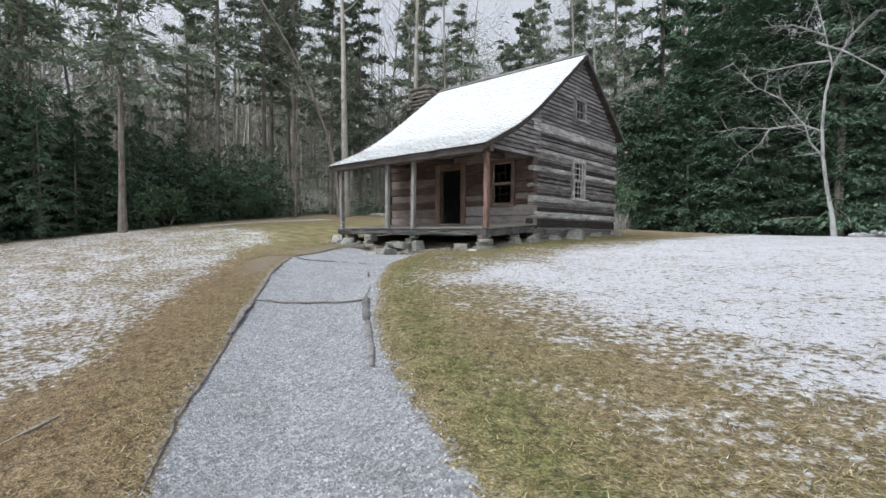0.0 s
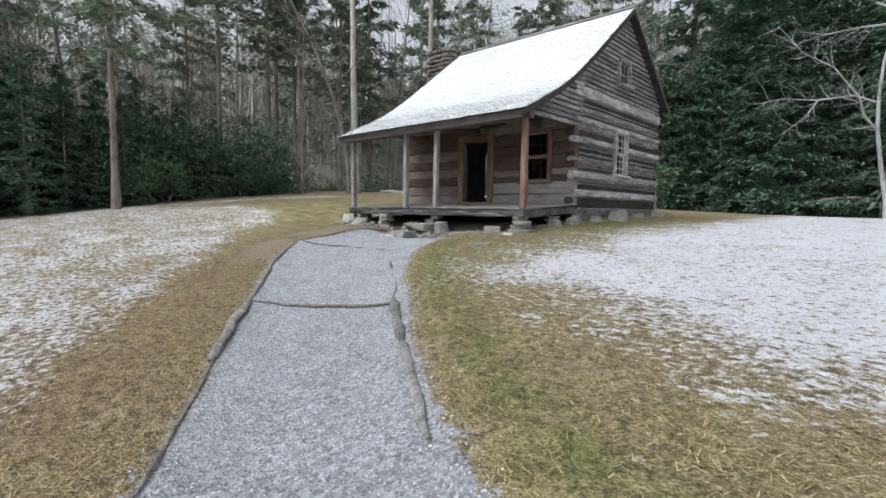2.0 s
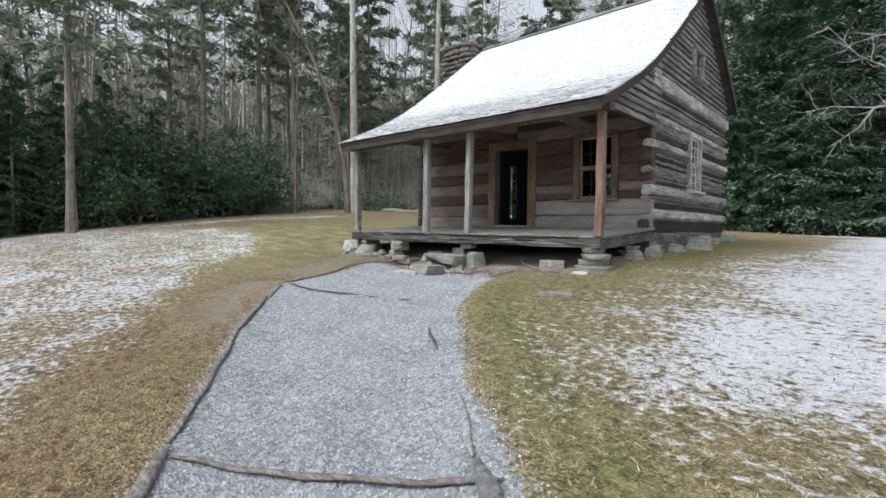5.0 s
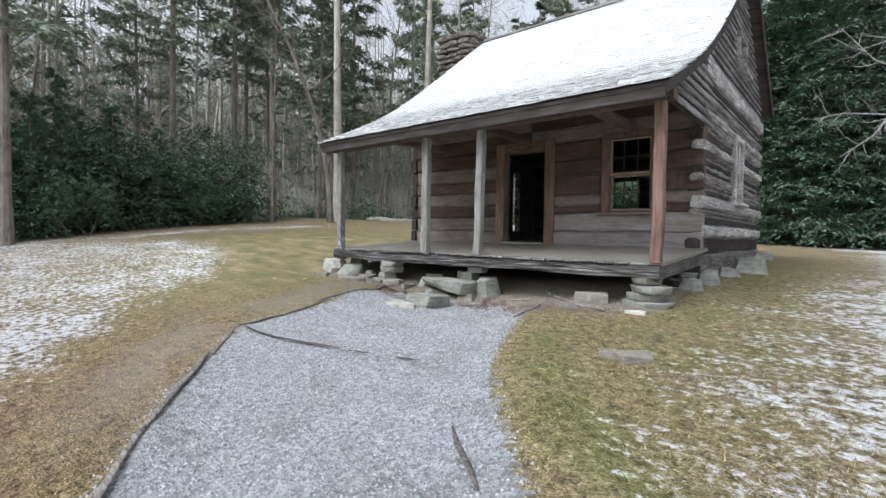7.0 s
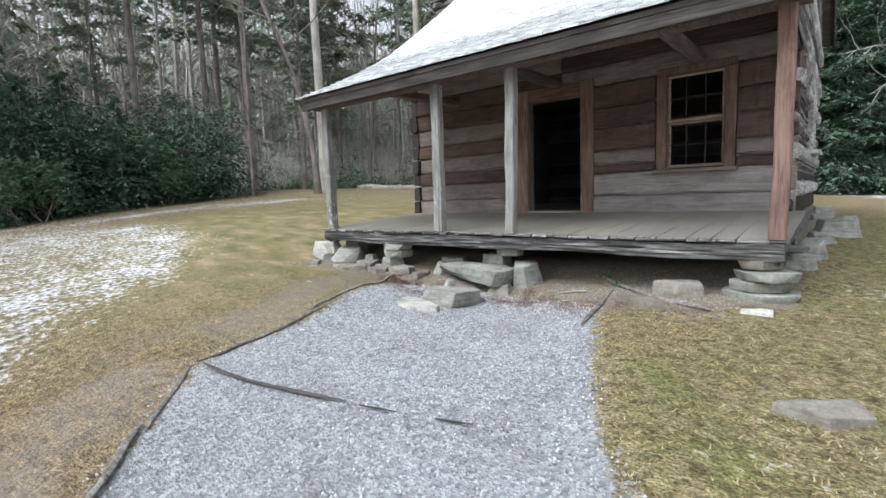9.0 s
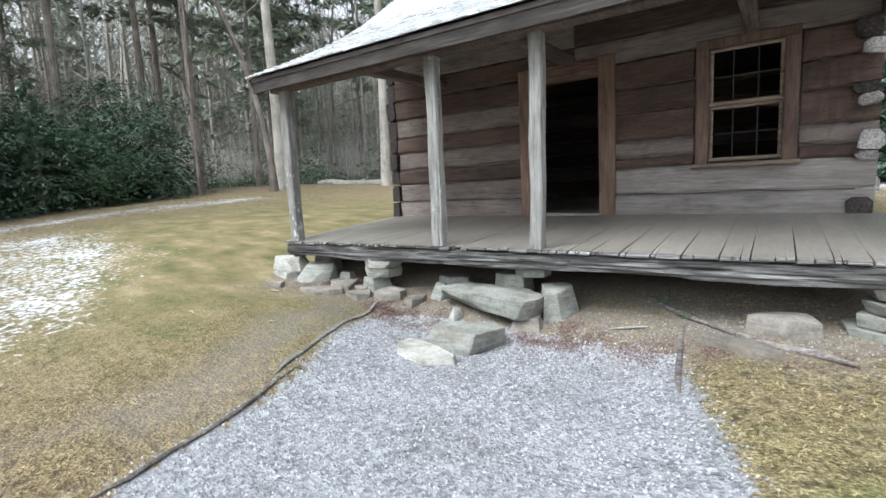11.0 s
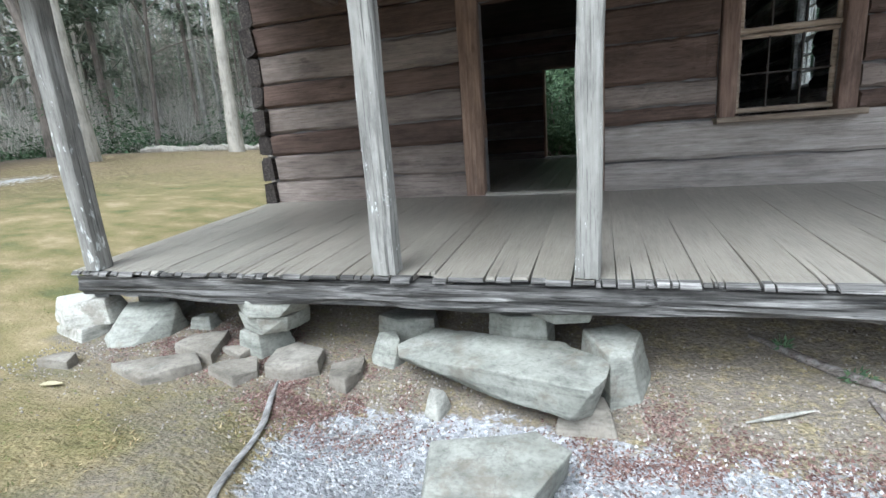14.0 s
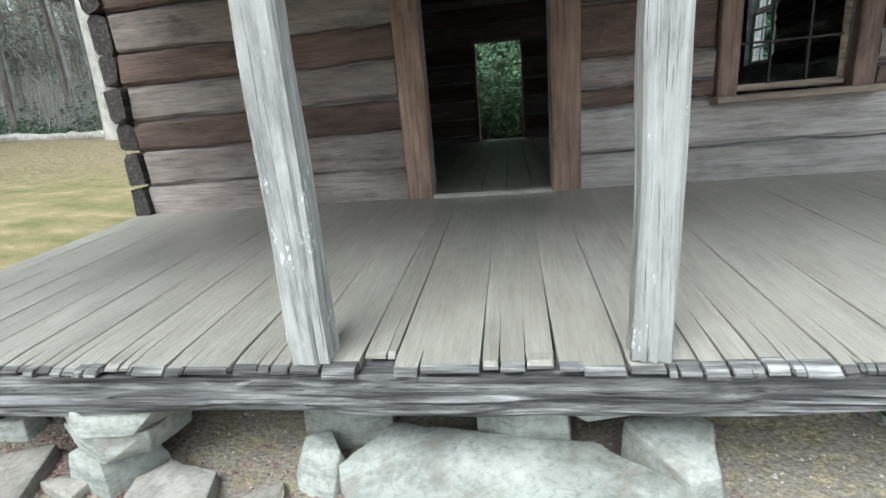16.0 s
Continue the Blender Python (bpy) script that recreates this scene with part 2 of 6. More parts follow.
BARK_GREY = bark("grey_bark", (0.16, 0.155, 0.138), (0.26, 0.252, 0.228), (0.38, 0.368, 0.332))
BARK_PALE = bark("pale_bark", (0.24, 0.225, 0.19), (0.36, 0.34, 0.295), (0.48, 0.455, 0.40))
BARK_BROWN = bark("brown_bark", (0.10, 0.086, 0.073), (0.175, 0.152, 0.131), (0.27, 0.236, 0.205))
BARK_FROST = bark("frosted_bark", (0.13, 0.128, 0.122), (0.22, 0.218, 0.208), (0.36, 0.36, 0.345))


def leaf(name, a, c, d):
    m, n, l, b = shader(name, 0.9)
    b.inputs["Specular IOR Level"].default_value = 0.08
    geo = n.new("ShaderNodeNewGeometry")
    info = n.new("ShaderNodeObjectInfo")
    r = maths(n, l, "FRACT", maths(n, l, "ADD", geo.outputs["Random Per Island"], info.outputs["Random"]), 0.0)
    col = ramp(n, l, r, [(0.0, a), (0.55, c), (1.0, d)])
    tone = ramp(n, l, info.outputs["Random"], [(0.0, grey(0.7)), (1.0, grey(1.25))])
    l.new(mix(n, l, 1.0, col, tone, "MULTIPLY"), b.inputs["Base Color"])
    b.inputs["Subsurface Weight"].default_value = 0.0
    return m


NEEDLE = leaf("hemlock_needles", (0.062, 0.098, 0.066), (0.10, 0.158, 0.104), (0.155, 0.225, 0.15))
PINE = leaf("pine_needles", (0.15, 0.18, 0.135), (0.23, 0.275, 0.205), (0.32, 0.37, 0.275))
RHODO = leaf("shrub_leaves", (0.052, 0.088, 0.052), (0.092, 0.15, 0.082), (0.15, 0.225, 0.125))
STRAW = leaf("straw_grass", (0.12, 0.09, 0.04), (0.28, 0.222, 0.108), (0.52, 0.44, 0.26))
OLIVE = leaf("olive_grass", (0.078, 0.083, 0.032), (0.152, 0.157, 0.064), (0.268, 0.265, 0.13))
FROST_BLADE = leaf("frosted_grass", (0.42, 0.42, 0.40), (0.62, 0.63, 0.64), (0.78, 0.80, 0.82))
DEAD_LEAF = leaf("dead_leaf", (0.09, 0.05, 0.044), (0.165, 0.10, 0.088), (0.30, 0.225, 0.195))
PALE_LEAF = leaf("pale_dead_leaf", (0.42, 0.37, 0.24), (0.50, 0.45, 0.30), (0.58, 0.53, 0.37))
PEBBLE = leaf("gravel_stone", (0.15, 0.152, 0.153), (0.275, 0.28, 0.284), (0.50, 0.507, 0.512))
SOIL_STONE = leaf("soil_stone", (0.09, 0.079, 0.067), (0.165, 0.147, 0.128), (0.31, 0.29, 0.262))
RUSTY = leaf("russet_grass", (0.08, 0.053, 0.028), (0.19, 0.134, 0.07), (0.37, 0.285, 0.17))
TWIG = leaf("brush_twigs", (0.18, 0.172, 0.15), (0.31, 0.297, 0.26), (0.48, 0.463, 0.41))


def ground_material():
    m, n, l, b = shader("winter_ground", 0.92)

    def attr(name):
        a = n.new("ShaderNodeAttribute")
        a.attribute_name = name
        return a.outputs["Fac"]

    vec = mapped(n, l, [1, 1, 1], False)
    blade = mapped(n, l, [1.0, 1.5, 1.0], False)
    n1 = noisy(n, l, vec, 0.8, 5.0)
    n2 = noisy(n, l, blade, 9.0, 5.0, 0.7)
    n3 = noisy(n, l, blade, 48.0, 4.0, 0.7)
    n4 = noisy(n, l, vec, 2.6, 4.0)
    n5 = noisy(n, l, mapped(n, l, [1.0, 1.15, 1.0], False), 13.0, 4.0, 0.65)
    grass = ramp(n, l, n3, [(0.32, (0.06, 0.047, 0.02)), (0.5, (0.22, 0.178, 0.088)), (0.66, (0.48, 0.41, 0.25))])
    grass = mix(n, l, ramp(n, l, n1, [(0.38, grey(0.0)), (0.62, grey(0.65))]), grass, ramp(n, l, n3, [(0.32, (0.14, 0.10, 0.058)), (0.68, (0.42, 0.325, 0.215))]))
    rust = ramp(n, l, n3, [(0.32, (0.07, 0.045, 0.023)), (0.5, (0.185, 0.126, 0.066)), (0.68, (0.36, 0.265, 0.158))])
    grass = mix(n, l, maths(n, l, "MULTIPLY", attr("russet"), ramp(n, l, n4, [(0.36, grey(0.25)), (0.6, grey(1.0))]), True), grass, rust)
    green = ramp(n, l, n3, [(0.3, (0.06, 0.066, 0.02)), (0.5, (0.165, 0.172, 0.058)), (0.75, (0.31, 0.302, 0.13))])
    mossy = maths(n, l, "MULTIPLY", attr("moss"), ramp(n, l, n4, [(0.35, grey(0.15)), (0.6, grey(1.0))]), True)
    col = mix(n, l, mossy, grass, green)
    col = mix(n, l, 1.0, col, ramp(n, l, n5, [(0.34, grey(0.42)), (0.48, grey(0.95)), (0.66, grey(1.4))]), "MULTIPLY")
    low = noisy(n, l, mapped(n, l, [1.0, 1.7, 1.0], False), 1.5, 5.0, 0.6)
    lawn = ramp(n, l, low, [(0.30, (0.085, 0.10, 0.04)), (0.43, (0.155, 0.138, 0.058)), (0.55, (0.215, 0.178, 0.09)), (0.70, (0.33, 0.27, 0.17))])
    lawn = mix(n, l, 1.0, lawn, ramp(n, l, n3, [(0.3, grey(0.85)), (0.7, grey(1.12))]), "MULTIPLY")
    col = mix(n, l, maths(n, l, "MULTIPLY", attr("yard"), 0.95), col, lawn)
    soil = ramp(n, l, n3, [(0.25, (0.10, 0.086, 0.068)), (0.5, (0.165, 0.143, 0.117)), (0.75, (0.26, 0.232, 0.196))])
    col = mix(n, l, maths(n, l, "MULTIPLY", attr("soil"), ramp(n, l, n2, [(0.35, grey(0.3)), (0.55, grey(1.0))]), True), col, soil)
    litter = ramp(n, l, n2, [(0.3, (0.08, 0.062, 0.048)), (0.5, (0.16, 0.125, 0.098)), (0.7, (0.28, 0.23, 0.19))])
    col = mix(n, l, attr("litter"), col, litter)
    # hoar frost lies on blades where it has not thawed
    fr = attr("frost")
    edge = maths(n, l, "ADD", maths(n, l, "MULTIPLY", n2, 0.3), maths(n, l, "ADD", maths(n, l, "MULTIPLY", n5, 1.6), maths(n, l, "MULTIPLY", n4, 0.45)))
    cover = maths(n, l, "MULTIPLY", maths(n, l, "ADD", maths(n, l, "SUBTRACT", edge, 1.65), maths(n, l, "MULTIPLY", fr, 0.65)), 4.6, True)
    white = ramp(n, l, n3, [(0.3, (0.44, 0.447, 0.47)), (0.6, (0.76, 0.77, 0.805))])
    col = mix(n, l, maths(n, l, "MULTIPLY", cover, 0.92), col, white)
    # crushed stone of the path, frosted grey
    vor = n.new("ShaderNodeTexVoronoi")
    vor.inputs["Scale"].default_value = 42.0
    l.new(vec, vor.inputs["Vector"])
    chips = ramp(n, l, vor.outputs["Color"], [(0.15, (0.18, 0.187, 0.195)), (0.5, (0.31, 0.32, 0.335)), (0.9, (0.47, 0.482, 0.50))])
    chips = mix(n, l, ramp(n, l, n4, [(0.4, grey(0.0)), (0.65, grey(0.35))]), chips, (0.29, 0.29, 0.30))
    chips = mix(n, l, 1.0, chips, ramp(n, l, low, [(0.32, (0.80, 0.79, 0.77)), (0.5, grey(1.0)), (0.68, grey(1.1))]), "MULTIPLY")
    col = mix(n, l, ramp(n, l, maths(n, l, "ADD", attr("gravel"), maths(n, l, "MULTIPLY", maths(n, l, "SUBTRACT", n2, 0.5), 1.3)), [(0.42, grey(0)), (0.55, grey(1))]), col, chips)
    l.new(col, b.inputs["Base Color"])
    h = maths(n, l, "ADD", maths(n, l, "MULTIPLY", n2, 1.0), maths(n, l, "ADD", maths(n, l, "MULTIPLY", n3, 0.6), maths(n, l, "MULTIPLY", vor.outputs["Distance"], 0.35)))
    calm = maths(n, l, "SUBTRACT", 1.0, maths(n, l, "MULTIPLY", maths(n, l, "MAXIMUM", attr("yard"), attr("soil")), 0.75))
    bump(n, l, b, maths(n, l, "MULTIPLY", maths(n, l, "ADD", h, n5), calm), 0.9, 0.05)
    return m


GROUND = ground_material()


# ---- building helpers ----
def mesh(name, verts, faces, mat, smooth=False):
    d = bpy.data.meshes.new(name)
    d.from_pydata([tuple(v) for v in verts], [], [tuple(f) for f in faces])
    d.update()
    if mat is not None:
        d.materials.append(mat)
    if smooth:
        d.polygons.foreach_set("use_smooth", [True] * len(d.polygons))
    return d


def part(name, shape, mat, parent=None, label="", smooth=False):
    ob = new(name, mesh(name, shape[0], shape[1], mat, smooth))
    ob.parent = parent
    if label:
        ob["label"] = label
    return ob


def thing(name, label, category, group="", kind=""):
    ob = new(name)
    ob.empty_display_size = 0.1
    return tagged(ob, label, category, group, kind)


def join(*shapes):
    v, f = [], []
    for a, b in shapes:
        k = len(v)
        v += list(a)
        f += [tuple(i + k for i in q) for q in b]
    return v, f


def beam(p0, p1, w, h, seg=2, jit=0.0, cham=0.012, up=(0, 0, 1), r=rng, bow=0.0):
    """A hewn piece from p0 to p1, w wide and h high (along up), with chamfered, uneven edges."""
    p0, p1, up = Vector(p0), Vector(p1), Vector(up)
    d = (p1 - p0).normalized()
    s = d.cross(up).normalized()
    u = s.cross(d).normalized()
    v, f = [], []
    c = min(cham, 0.4 * w, 0.4 * h)
    ring = [(-w / 2 + c, -h / 2), (w / 2 - c, -h / 2), (w / 2, -h / 2 + c), (w / 2, h / 2 - c),
            (w / 2 - c, h / 2), (-w / 2 + c, h / 2), (-w / 2, h / 2 - c), (-w / 2, -h / 2 + c)]
    for i in range(seg + 1):
        k = i / seg
        o = p0.lerp(p1, k) + u * (bow * math.sin(k * math.pi))
        for a, b in ring:
            v.append(o + s * (a + r.uniform(-jit, jit)) + u * (b + r.uniform(-jit, jit)) + d * (r.uniform(-jit, jit) if i in (0, seg) else 0))
    for i in range(seg):
        for j in range(8):
            a, b = i * 8 + j, i * 8 + (j + 1) % 8
            f.append((a, b, b + 8, a + 8))
    f.append(tuple(range(7, -1, -1)))
    f.append(tuple(range(seg * 8, seg * 8 + 8)))
    return v, f


def box(x0, x1, y0, y1, z0, z1):
    v = [(x, y, z) for z in (z0, z1) for y in (y0, y1) for x in (x0, x1)]
    return v, [(0, 2, 3, 1), (4, 5, 7, 6), (0, 1, 5, 4), (2, 6, 7, 3), (0, 4, 6, 2), (1, 3, 7, 5)]


def slab(a0, a1, z0, z1, c0, c1, axis, holes):
    """A wall along an axis with rectangular holes (a0, a1, z0, z1) through it, as one closed mesh."""
    aa = sorted({a0, a1, *[h[0] for h in holes], *[h[1] for h in holes]})
    zz = sorted({z0, z1, *[h[2] for h in holes], *[h[3] for h in holes]})
    na, nz = len(aa), len(zz)

    def solid(i, j):
        if not (0 <= i < na - 1 and 0 <= j < nz - 1):
            return False
        ca, cz = (aa[i] + aa[i + 1]) / 2, (zz[j] + zz[j + 1]) / 2
        return not any(h[0] < ca < h[1] and h[2] < cz < h[3] for h in holes)

    v = [((a, c, q) if axis == "x" else (c, a, q)) for c in (c0, c1) for q in zz for a in aa]
    f = []
    for i in range(na - 1):
        for j in range(nz - 1):
            if solid(i, j):
                p = [j * na + i, j * na + i + 1, (j + 1) * na + i + 1, (j + 1) * na + i]
                q = [k + na * nz for k in p]
                f += [tuple(p), tuple(q[::-1])]
                for (di, dj), (s, e) in (((0, -1), (0, 1)), ((1, 0), (1, 2)), ((0, 1), (2, 3)), ((-1, 0), (3, 0))):
                    if not solid(i + di, j + dj):
                        f.append((p[e], p[s], q[s], q[e]))
    return v, f


def tube(path, radii, sides):
    v, f = [], []
    for i, p in enumerate(path):
        p = Vector(p)
        d = (Vector(path[min(i + 1, len(path) - 1)]) - Vector(path[max(i - 1, 0)])).normalized()
        s = d.cross(Vector((0.31, 0.87, 0.38))).normalized()
        u = d.cross(s)
        for k in range(sides):
            a = 2 * math.pi * k / sides
            v.append(p + (s * math.cos(a) + u * math.sin(a)) * radii[i])
    for i in range(len(path) - 1):
        for k in range(sides):
            a, b = i * sides + k, i * sides + (k + 1) % sides
            f.append((a, b, b + sides, a + sides))
    f.append(tuple(range((len(path) - 1) * sides, len(path) * sides)))
    return v, f


# ---- ground ----
def signed(poly, x, y):
    """Distance to a closed outline, negative outside."""
    inside = np.zeros(x.shape, bool)
    dist = np.full(x.shape, 1e9)
    for (ax, ay), (bx, by) in zip(poly, poly[1:] + poly[:1]):
        cross = ((ay > y) != (by > y)) & (x < (bx - ax) * (y - ay) / (by - ay + 1e-12) + ax)
        inside ^= cross
        dx, dy = bx - ax, by - ay
        t = np.clip(((x - ax) * dx + (y - ay) * dy) / (dx * dx + dy * dy), 0, 1)
        dist = np.minimum(dist, np.hypot(x - ax - t * dx, y - ay - t * dy))
    return np.where(inside, dist, -dist)


PATH_LEFT = [(3.0, -3.3), (-1.5, 0.0), (-3.4, 1.25), (-4.6, 1.9), (-5.4, 2.5), (-7.25, 3.68), (-9.8, 5.4), (-11.1, 6.55), (-11.42, 7.0), (-11.45, 8.0), (-11.85, 8.75), (-12.1, 9.55)]
PATH_RIGHT = [(4.5, -1.9), (-0.5, 1.3), (-2.0, 2.25), (-3.1, 2.85), (-4.2, 3.5), (-5.25, 4.3), (-6.0, 5.0), (-6.85, 5.65), (-7.6, 6.45), (-8.2, 7.1), (-8.55, 7.6), (-8.9, 8.4), (-9.15, 9.0), (-9.4, 9.75)]
GRAVEL = PATH_LEFT + [(-11.8, 9.85), (-11.0, 9.9), (-10.2, 9.8)] + PATH_RIGHT[::-1]
FROST_LEFT = [(4, -7), (-2, -2), (-5.3, 0.85), (-6.4, 1.85), (-9.0, 3.5), (-11.5, 5.45), (-12.7, 6.2), (-14.6, 8.15), (-16.2, 9.3), (-17.5, 10.0), (-20.5, 10.2), (-23.0, 9.0), (-26.0, 6.0), (-30, -12), (-10, -20)]
FROST_RIGHT = [(0.4, 3.0), (-1.45, 4.05), (-2.8, 4.7), (-4.3, 5.4), (-5.4, 5.9), (-6.3, 6.6), (-6.7, 7.4), (-6.6, 8.5), (-6.5, 10.5), (-6.0, 14.0), (-5.7, 18.8), (-6, 22), (-6, 27), (-9, 36), (32, 36), (32, -12), (6, -3), (1.6, 2.2)]

def ground_z(x, y):
    p = 14 * np.tanh((x + 8) / 14)
    q = 14 * np.tanh((y - 6) / 14)
    z = 0.4821 - 0.0225 * p + 0.1012 * q + 0.00256 * p * p - 0.00119 * p * q - 0.00304 * q * q
    z = z + 0.4 * np.exp(-((x + 29) ** 2 + (y - 19) ** 2) / 70)
    # the wooded slope beyond the clearing
    far = np.maximum(0, np.hypot(x + 6, y - 6) - 42)
    side = 0.35 + 0.65 / (1 + np.exp(np.clip((x + 6) / 12, -60, 60)))
    z = z - 0.2 * np.exp(-((x + 12.3) / 3.0) ** 4) / (1 + np.exp(-np.clip((y - 9.3) / 0.2, -60, 60))) / (1 + np.exp(np.clip(y - 17.0, -60, 60)))
    z = z - 0.09 * np.clip((signed(GRAVEL, np.asarray(x), np.asarray(y)) + 0.3) / 0.8, 0, 1) * (1 + 0.6 * np.clip((y - 8.0) / 1.0, 0, 1))
    z = z + 0.16 * np.exp(-((x + 11.1) / 3.3) ** 6) / (1 + np.exp(-np.clip((y - 10.75) / 0.12, -60, 60))) / (1 + np.exp(np.clip((y - 17.3) / 0.3, -60, 60)))
    return z + side * 6 * (1 - np.exp(-far / 45)) * (1 / (1 + np.exp(-np.clip((y + 6) / 6, -60, 60))))


def gz(x, y):
    return float(ground_z(np.float64(x), np.float64(y)))



def patches(x, y, per_metre, seed):
    """Soft random patches between 0 and 1."""
    g = np.random.default_rng(seed).random((64, 64))
    u, v = (x * per_metre) % 64, (y * per_metre) % 64
    i, j = u.astype(int), v.astype(int)
    a, b = u - i, v - j
    a, b = a * a * (3 - 2 * a), b * b * (3 - 2 * b)
    k, m = (i + 1) % 64, (j + 1) % 64
    return g[i, j] * (1 - a) * (1 - b) + g[k, j] * a * (1 - b) + g[i, m] * (1 - a) * b + g[k, m] * a * b


def yard(x, y):
    """The thawed, mossy yard beyond the porch's end."""
    return np.clip(1.7 - 1.6 * np.hypot((x + 16.0) / 6.4, (y - 11.5) / 6.0), 0, 1) * (signed(GRAVEL, x, y) < 0)


def masks(x, y):
    g = signed(GRAVEL, x, y)
    gravel = np.clip(0.5 + g / 0.36, 0, 1)
    away = np.hypot(x + 4, y - 3)
    blot = 0.6 * patches(x * 1.0, y * 1.6, 1.1, 21) + 0.4 * patches(x, y * 1.5, 3.1, 22) - 0.5
    fl = np.clip(0.48 + 0.5 * blot + signed(FROST_LEFT, x, y) / (1.2 + 0.10 * np.maximum(0, away - 5)), 0, 0.82 + 0.4 * blot)
    band = np.exp(-((x + 24.3 - 0.28 * (y - 8)) / 1.1) ** 2) * np.clip((y - 1) / 3, 0, 1) * np.clip((17 - y) / 2, 0, 1)
    fl = np.maximum(fl, 1.0 * band)
    frt = np.clip(0.70 + 0.62 * blot + signed(FROST_RIGHT, x, y) / 2.8, 0, 1.12 + 0.25 * blot)
    frost = np.maximum(fl, frt)
    frost = np.maximum(frost, np.clip(0.25 + g / 2.0, 0, 0.25))
    nearhouse = np.clip(1 - np.abs(x + 7.2) / 1.9, 0, 1) * np.clip((y - 6.0) / 2.5, 0, 1) * np.clip((19 - y) / 2, 0, 1)
    leftyard = yard(x, y)
    strip = np.exp(-((signed(GRAVEL, x, y) + 0.45) / 0.35) ** 2) * (y + 0.2 + 0.78 * x > 0) * (x - y > -17.0)
    right_side = 1 / (1 + np.exp(np.clip(-(y + 0.2 + 0.78 * x) / 0.5, -60, 60))) * np.exp(-np.maximum(0, -g - 0.8) / 1.6)
    moss = np.clip(np.maximum.reduce([0.75 * nearhouse, 0.85 * leftyard, 0.95 * strip, 0.22 * right_side]), 0, 1)
    under = ((x > -14.3) & (x < -7.9) & (y > 9.95) & (y < 18.2)).astype(float)
    front = np.clip(1 - np.abs(y - 9.9) / 0.55, 0, 1) * (x > -14.0) * (x < -8.3)
    leftedge = np.exp(-((g + 0.45) / 0.45) ** 2) * np.clip((y - 4.6) / 0.8, 0, 1) * (x < -9.0) * np.clip(patches(x, y, 2.2, 31) * 2.4 - 0.5, 0, 0.8)
    soil = np.clip(np.maximum.reduce([under, front, leftedge]), 0, 1)
    ring = np.minimum.reduce([x + 26.3, 33.5 - y + 0 * x, 36 - x, y + 24])
    litter = np.clip(0.5 - ring / 3.0, 0, 1)
    return gravel, frost * (1 - litter), moss, soil, litter


def russet(x, y):
    """Bare reddish turf along the path's far side and by the porch."""
    g = signed(GRAVEL, x, y)
    left_side = 1 / (1 + np.exp(np.clip((y + 0.2 + 0.78 * x) / 0.5, -60, 60)))
    return np.exp(-((g + 0.9) / 1.05) ** 2) * left_side * np.clip((x + 12.5) / 2, 0.3, 1)


def axis_steps(lo, hi, fine, reach):
    a = list(np.arange(lo, hi + 1e-6, fine))
    step, up, down = fine, [], []
    h, k = hi, lo
    while h < reach:
        step *= 1.16
        h += step
        k -= step
        up.append(h)
        down.append(k)
    return np.array(down[::-1] + a + up)


SHEET = {}


def lie(x, y):
    """Height of the ground sheet itself, with its small bumps."""
    gx, gy, g = SHEET["x"], SHEET["y"], SHEET["z"]
    i, j = np.clip(np.searchsorted(gx, x) - 1, 0, len(gx) - 2), np.clip(np.searchsorted(gy, y) - 1, 0, len(gy) - 2)
    a, b = (x - gx[i]) / (gx[i + 1] - gx[i]), (y - gy[j]) / (gy[j + 1] - gy[j])
    return g[j, i] * (1 - a) * (1 - b) + g[j, i + 1] * a * (1 - b) + g[j + 1, i] * (1 - a) * b + g[j + 1, i + 1] * a * b


def build_ground():
    xs, ys = axis_steps(-16.0, 2.0, 0.09, 900), axis_steps(-1.0, 13.0, 0.09, 900)
    X, Y = np.meshgrid(xs, ys)
    Z = ground_z(X, Y)
    near = np.exp(-(np.maximum(0, np.hypot(X + 7, Y - 6) - 14) / 6) ** 2)
    rough = np.array([noise.noise((a * 1.3, b * 1.3, 0.0)) * 0.6 + noise.noise((a * 5, b * 5, 3.0)) * 0.4 for a, b in zip(X.ravel(), Y.ravel())]).reshape(X.shape)
    gravel, frost, moss, soil, litter = masks(X, Y)
    Z = Z + rough * 0.022 * near * (1 - 0.65 * gravel) - 0.015 * gravel
    SHEET.update(x=xs, y=ys, z=Z)
    ny, nx = X.shape
    v = np.stack([X.ravel(), Y.ravel(), Z.ravel()], -1)
    i = (np.arange(ny - 1)[:, None] * nx + np.arange(nx - 1)[None]).ravel()
    f = np.stack([i, i + 1, i + nx + 1, i + nx], -1)
    d = bpy.data.meshes.new("ground")
    d.vertices.add(len(v))
    d.vertices.foreach_set("co", v.ravel())
    d.loops.add(f.size)
    d.loops.foreach_set("vertex_index", f.ravel())
    d.polygons.add(len(f))
    d.polygons.foreach_set("loop_start", np.arange(len(f)) * 4)
    d.polygons.foreach_set("use_smooth", np.ones(len(f), bool))
    d.update(calc_edges=True)
    for nm, val in (("gravel", gravel), ("frost", frost), ("moss", moss), ("soil", soil), ("litter", litter), ("russet", russet(X, Y)), ("yard", yard(X, Y))):
        d.attributes.new(nm, "FLOAT", "POINT").data.foreach_set("value", val.ravel().astype(np.float32))
    d.materials.append(GROUND)
    return tagged(new("ground", d), "frosted brown winter lawn with a grey gravel path", "ground", kind="structure")


build_ground()

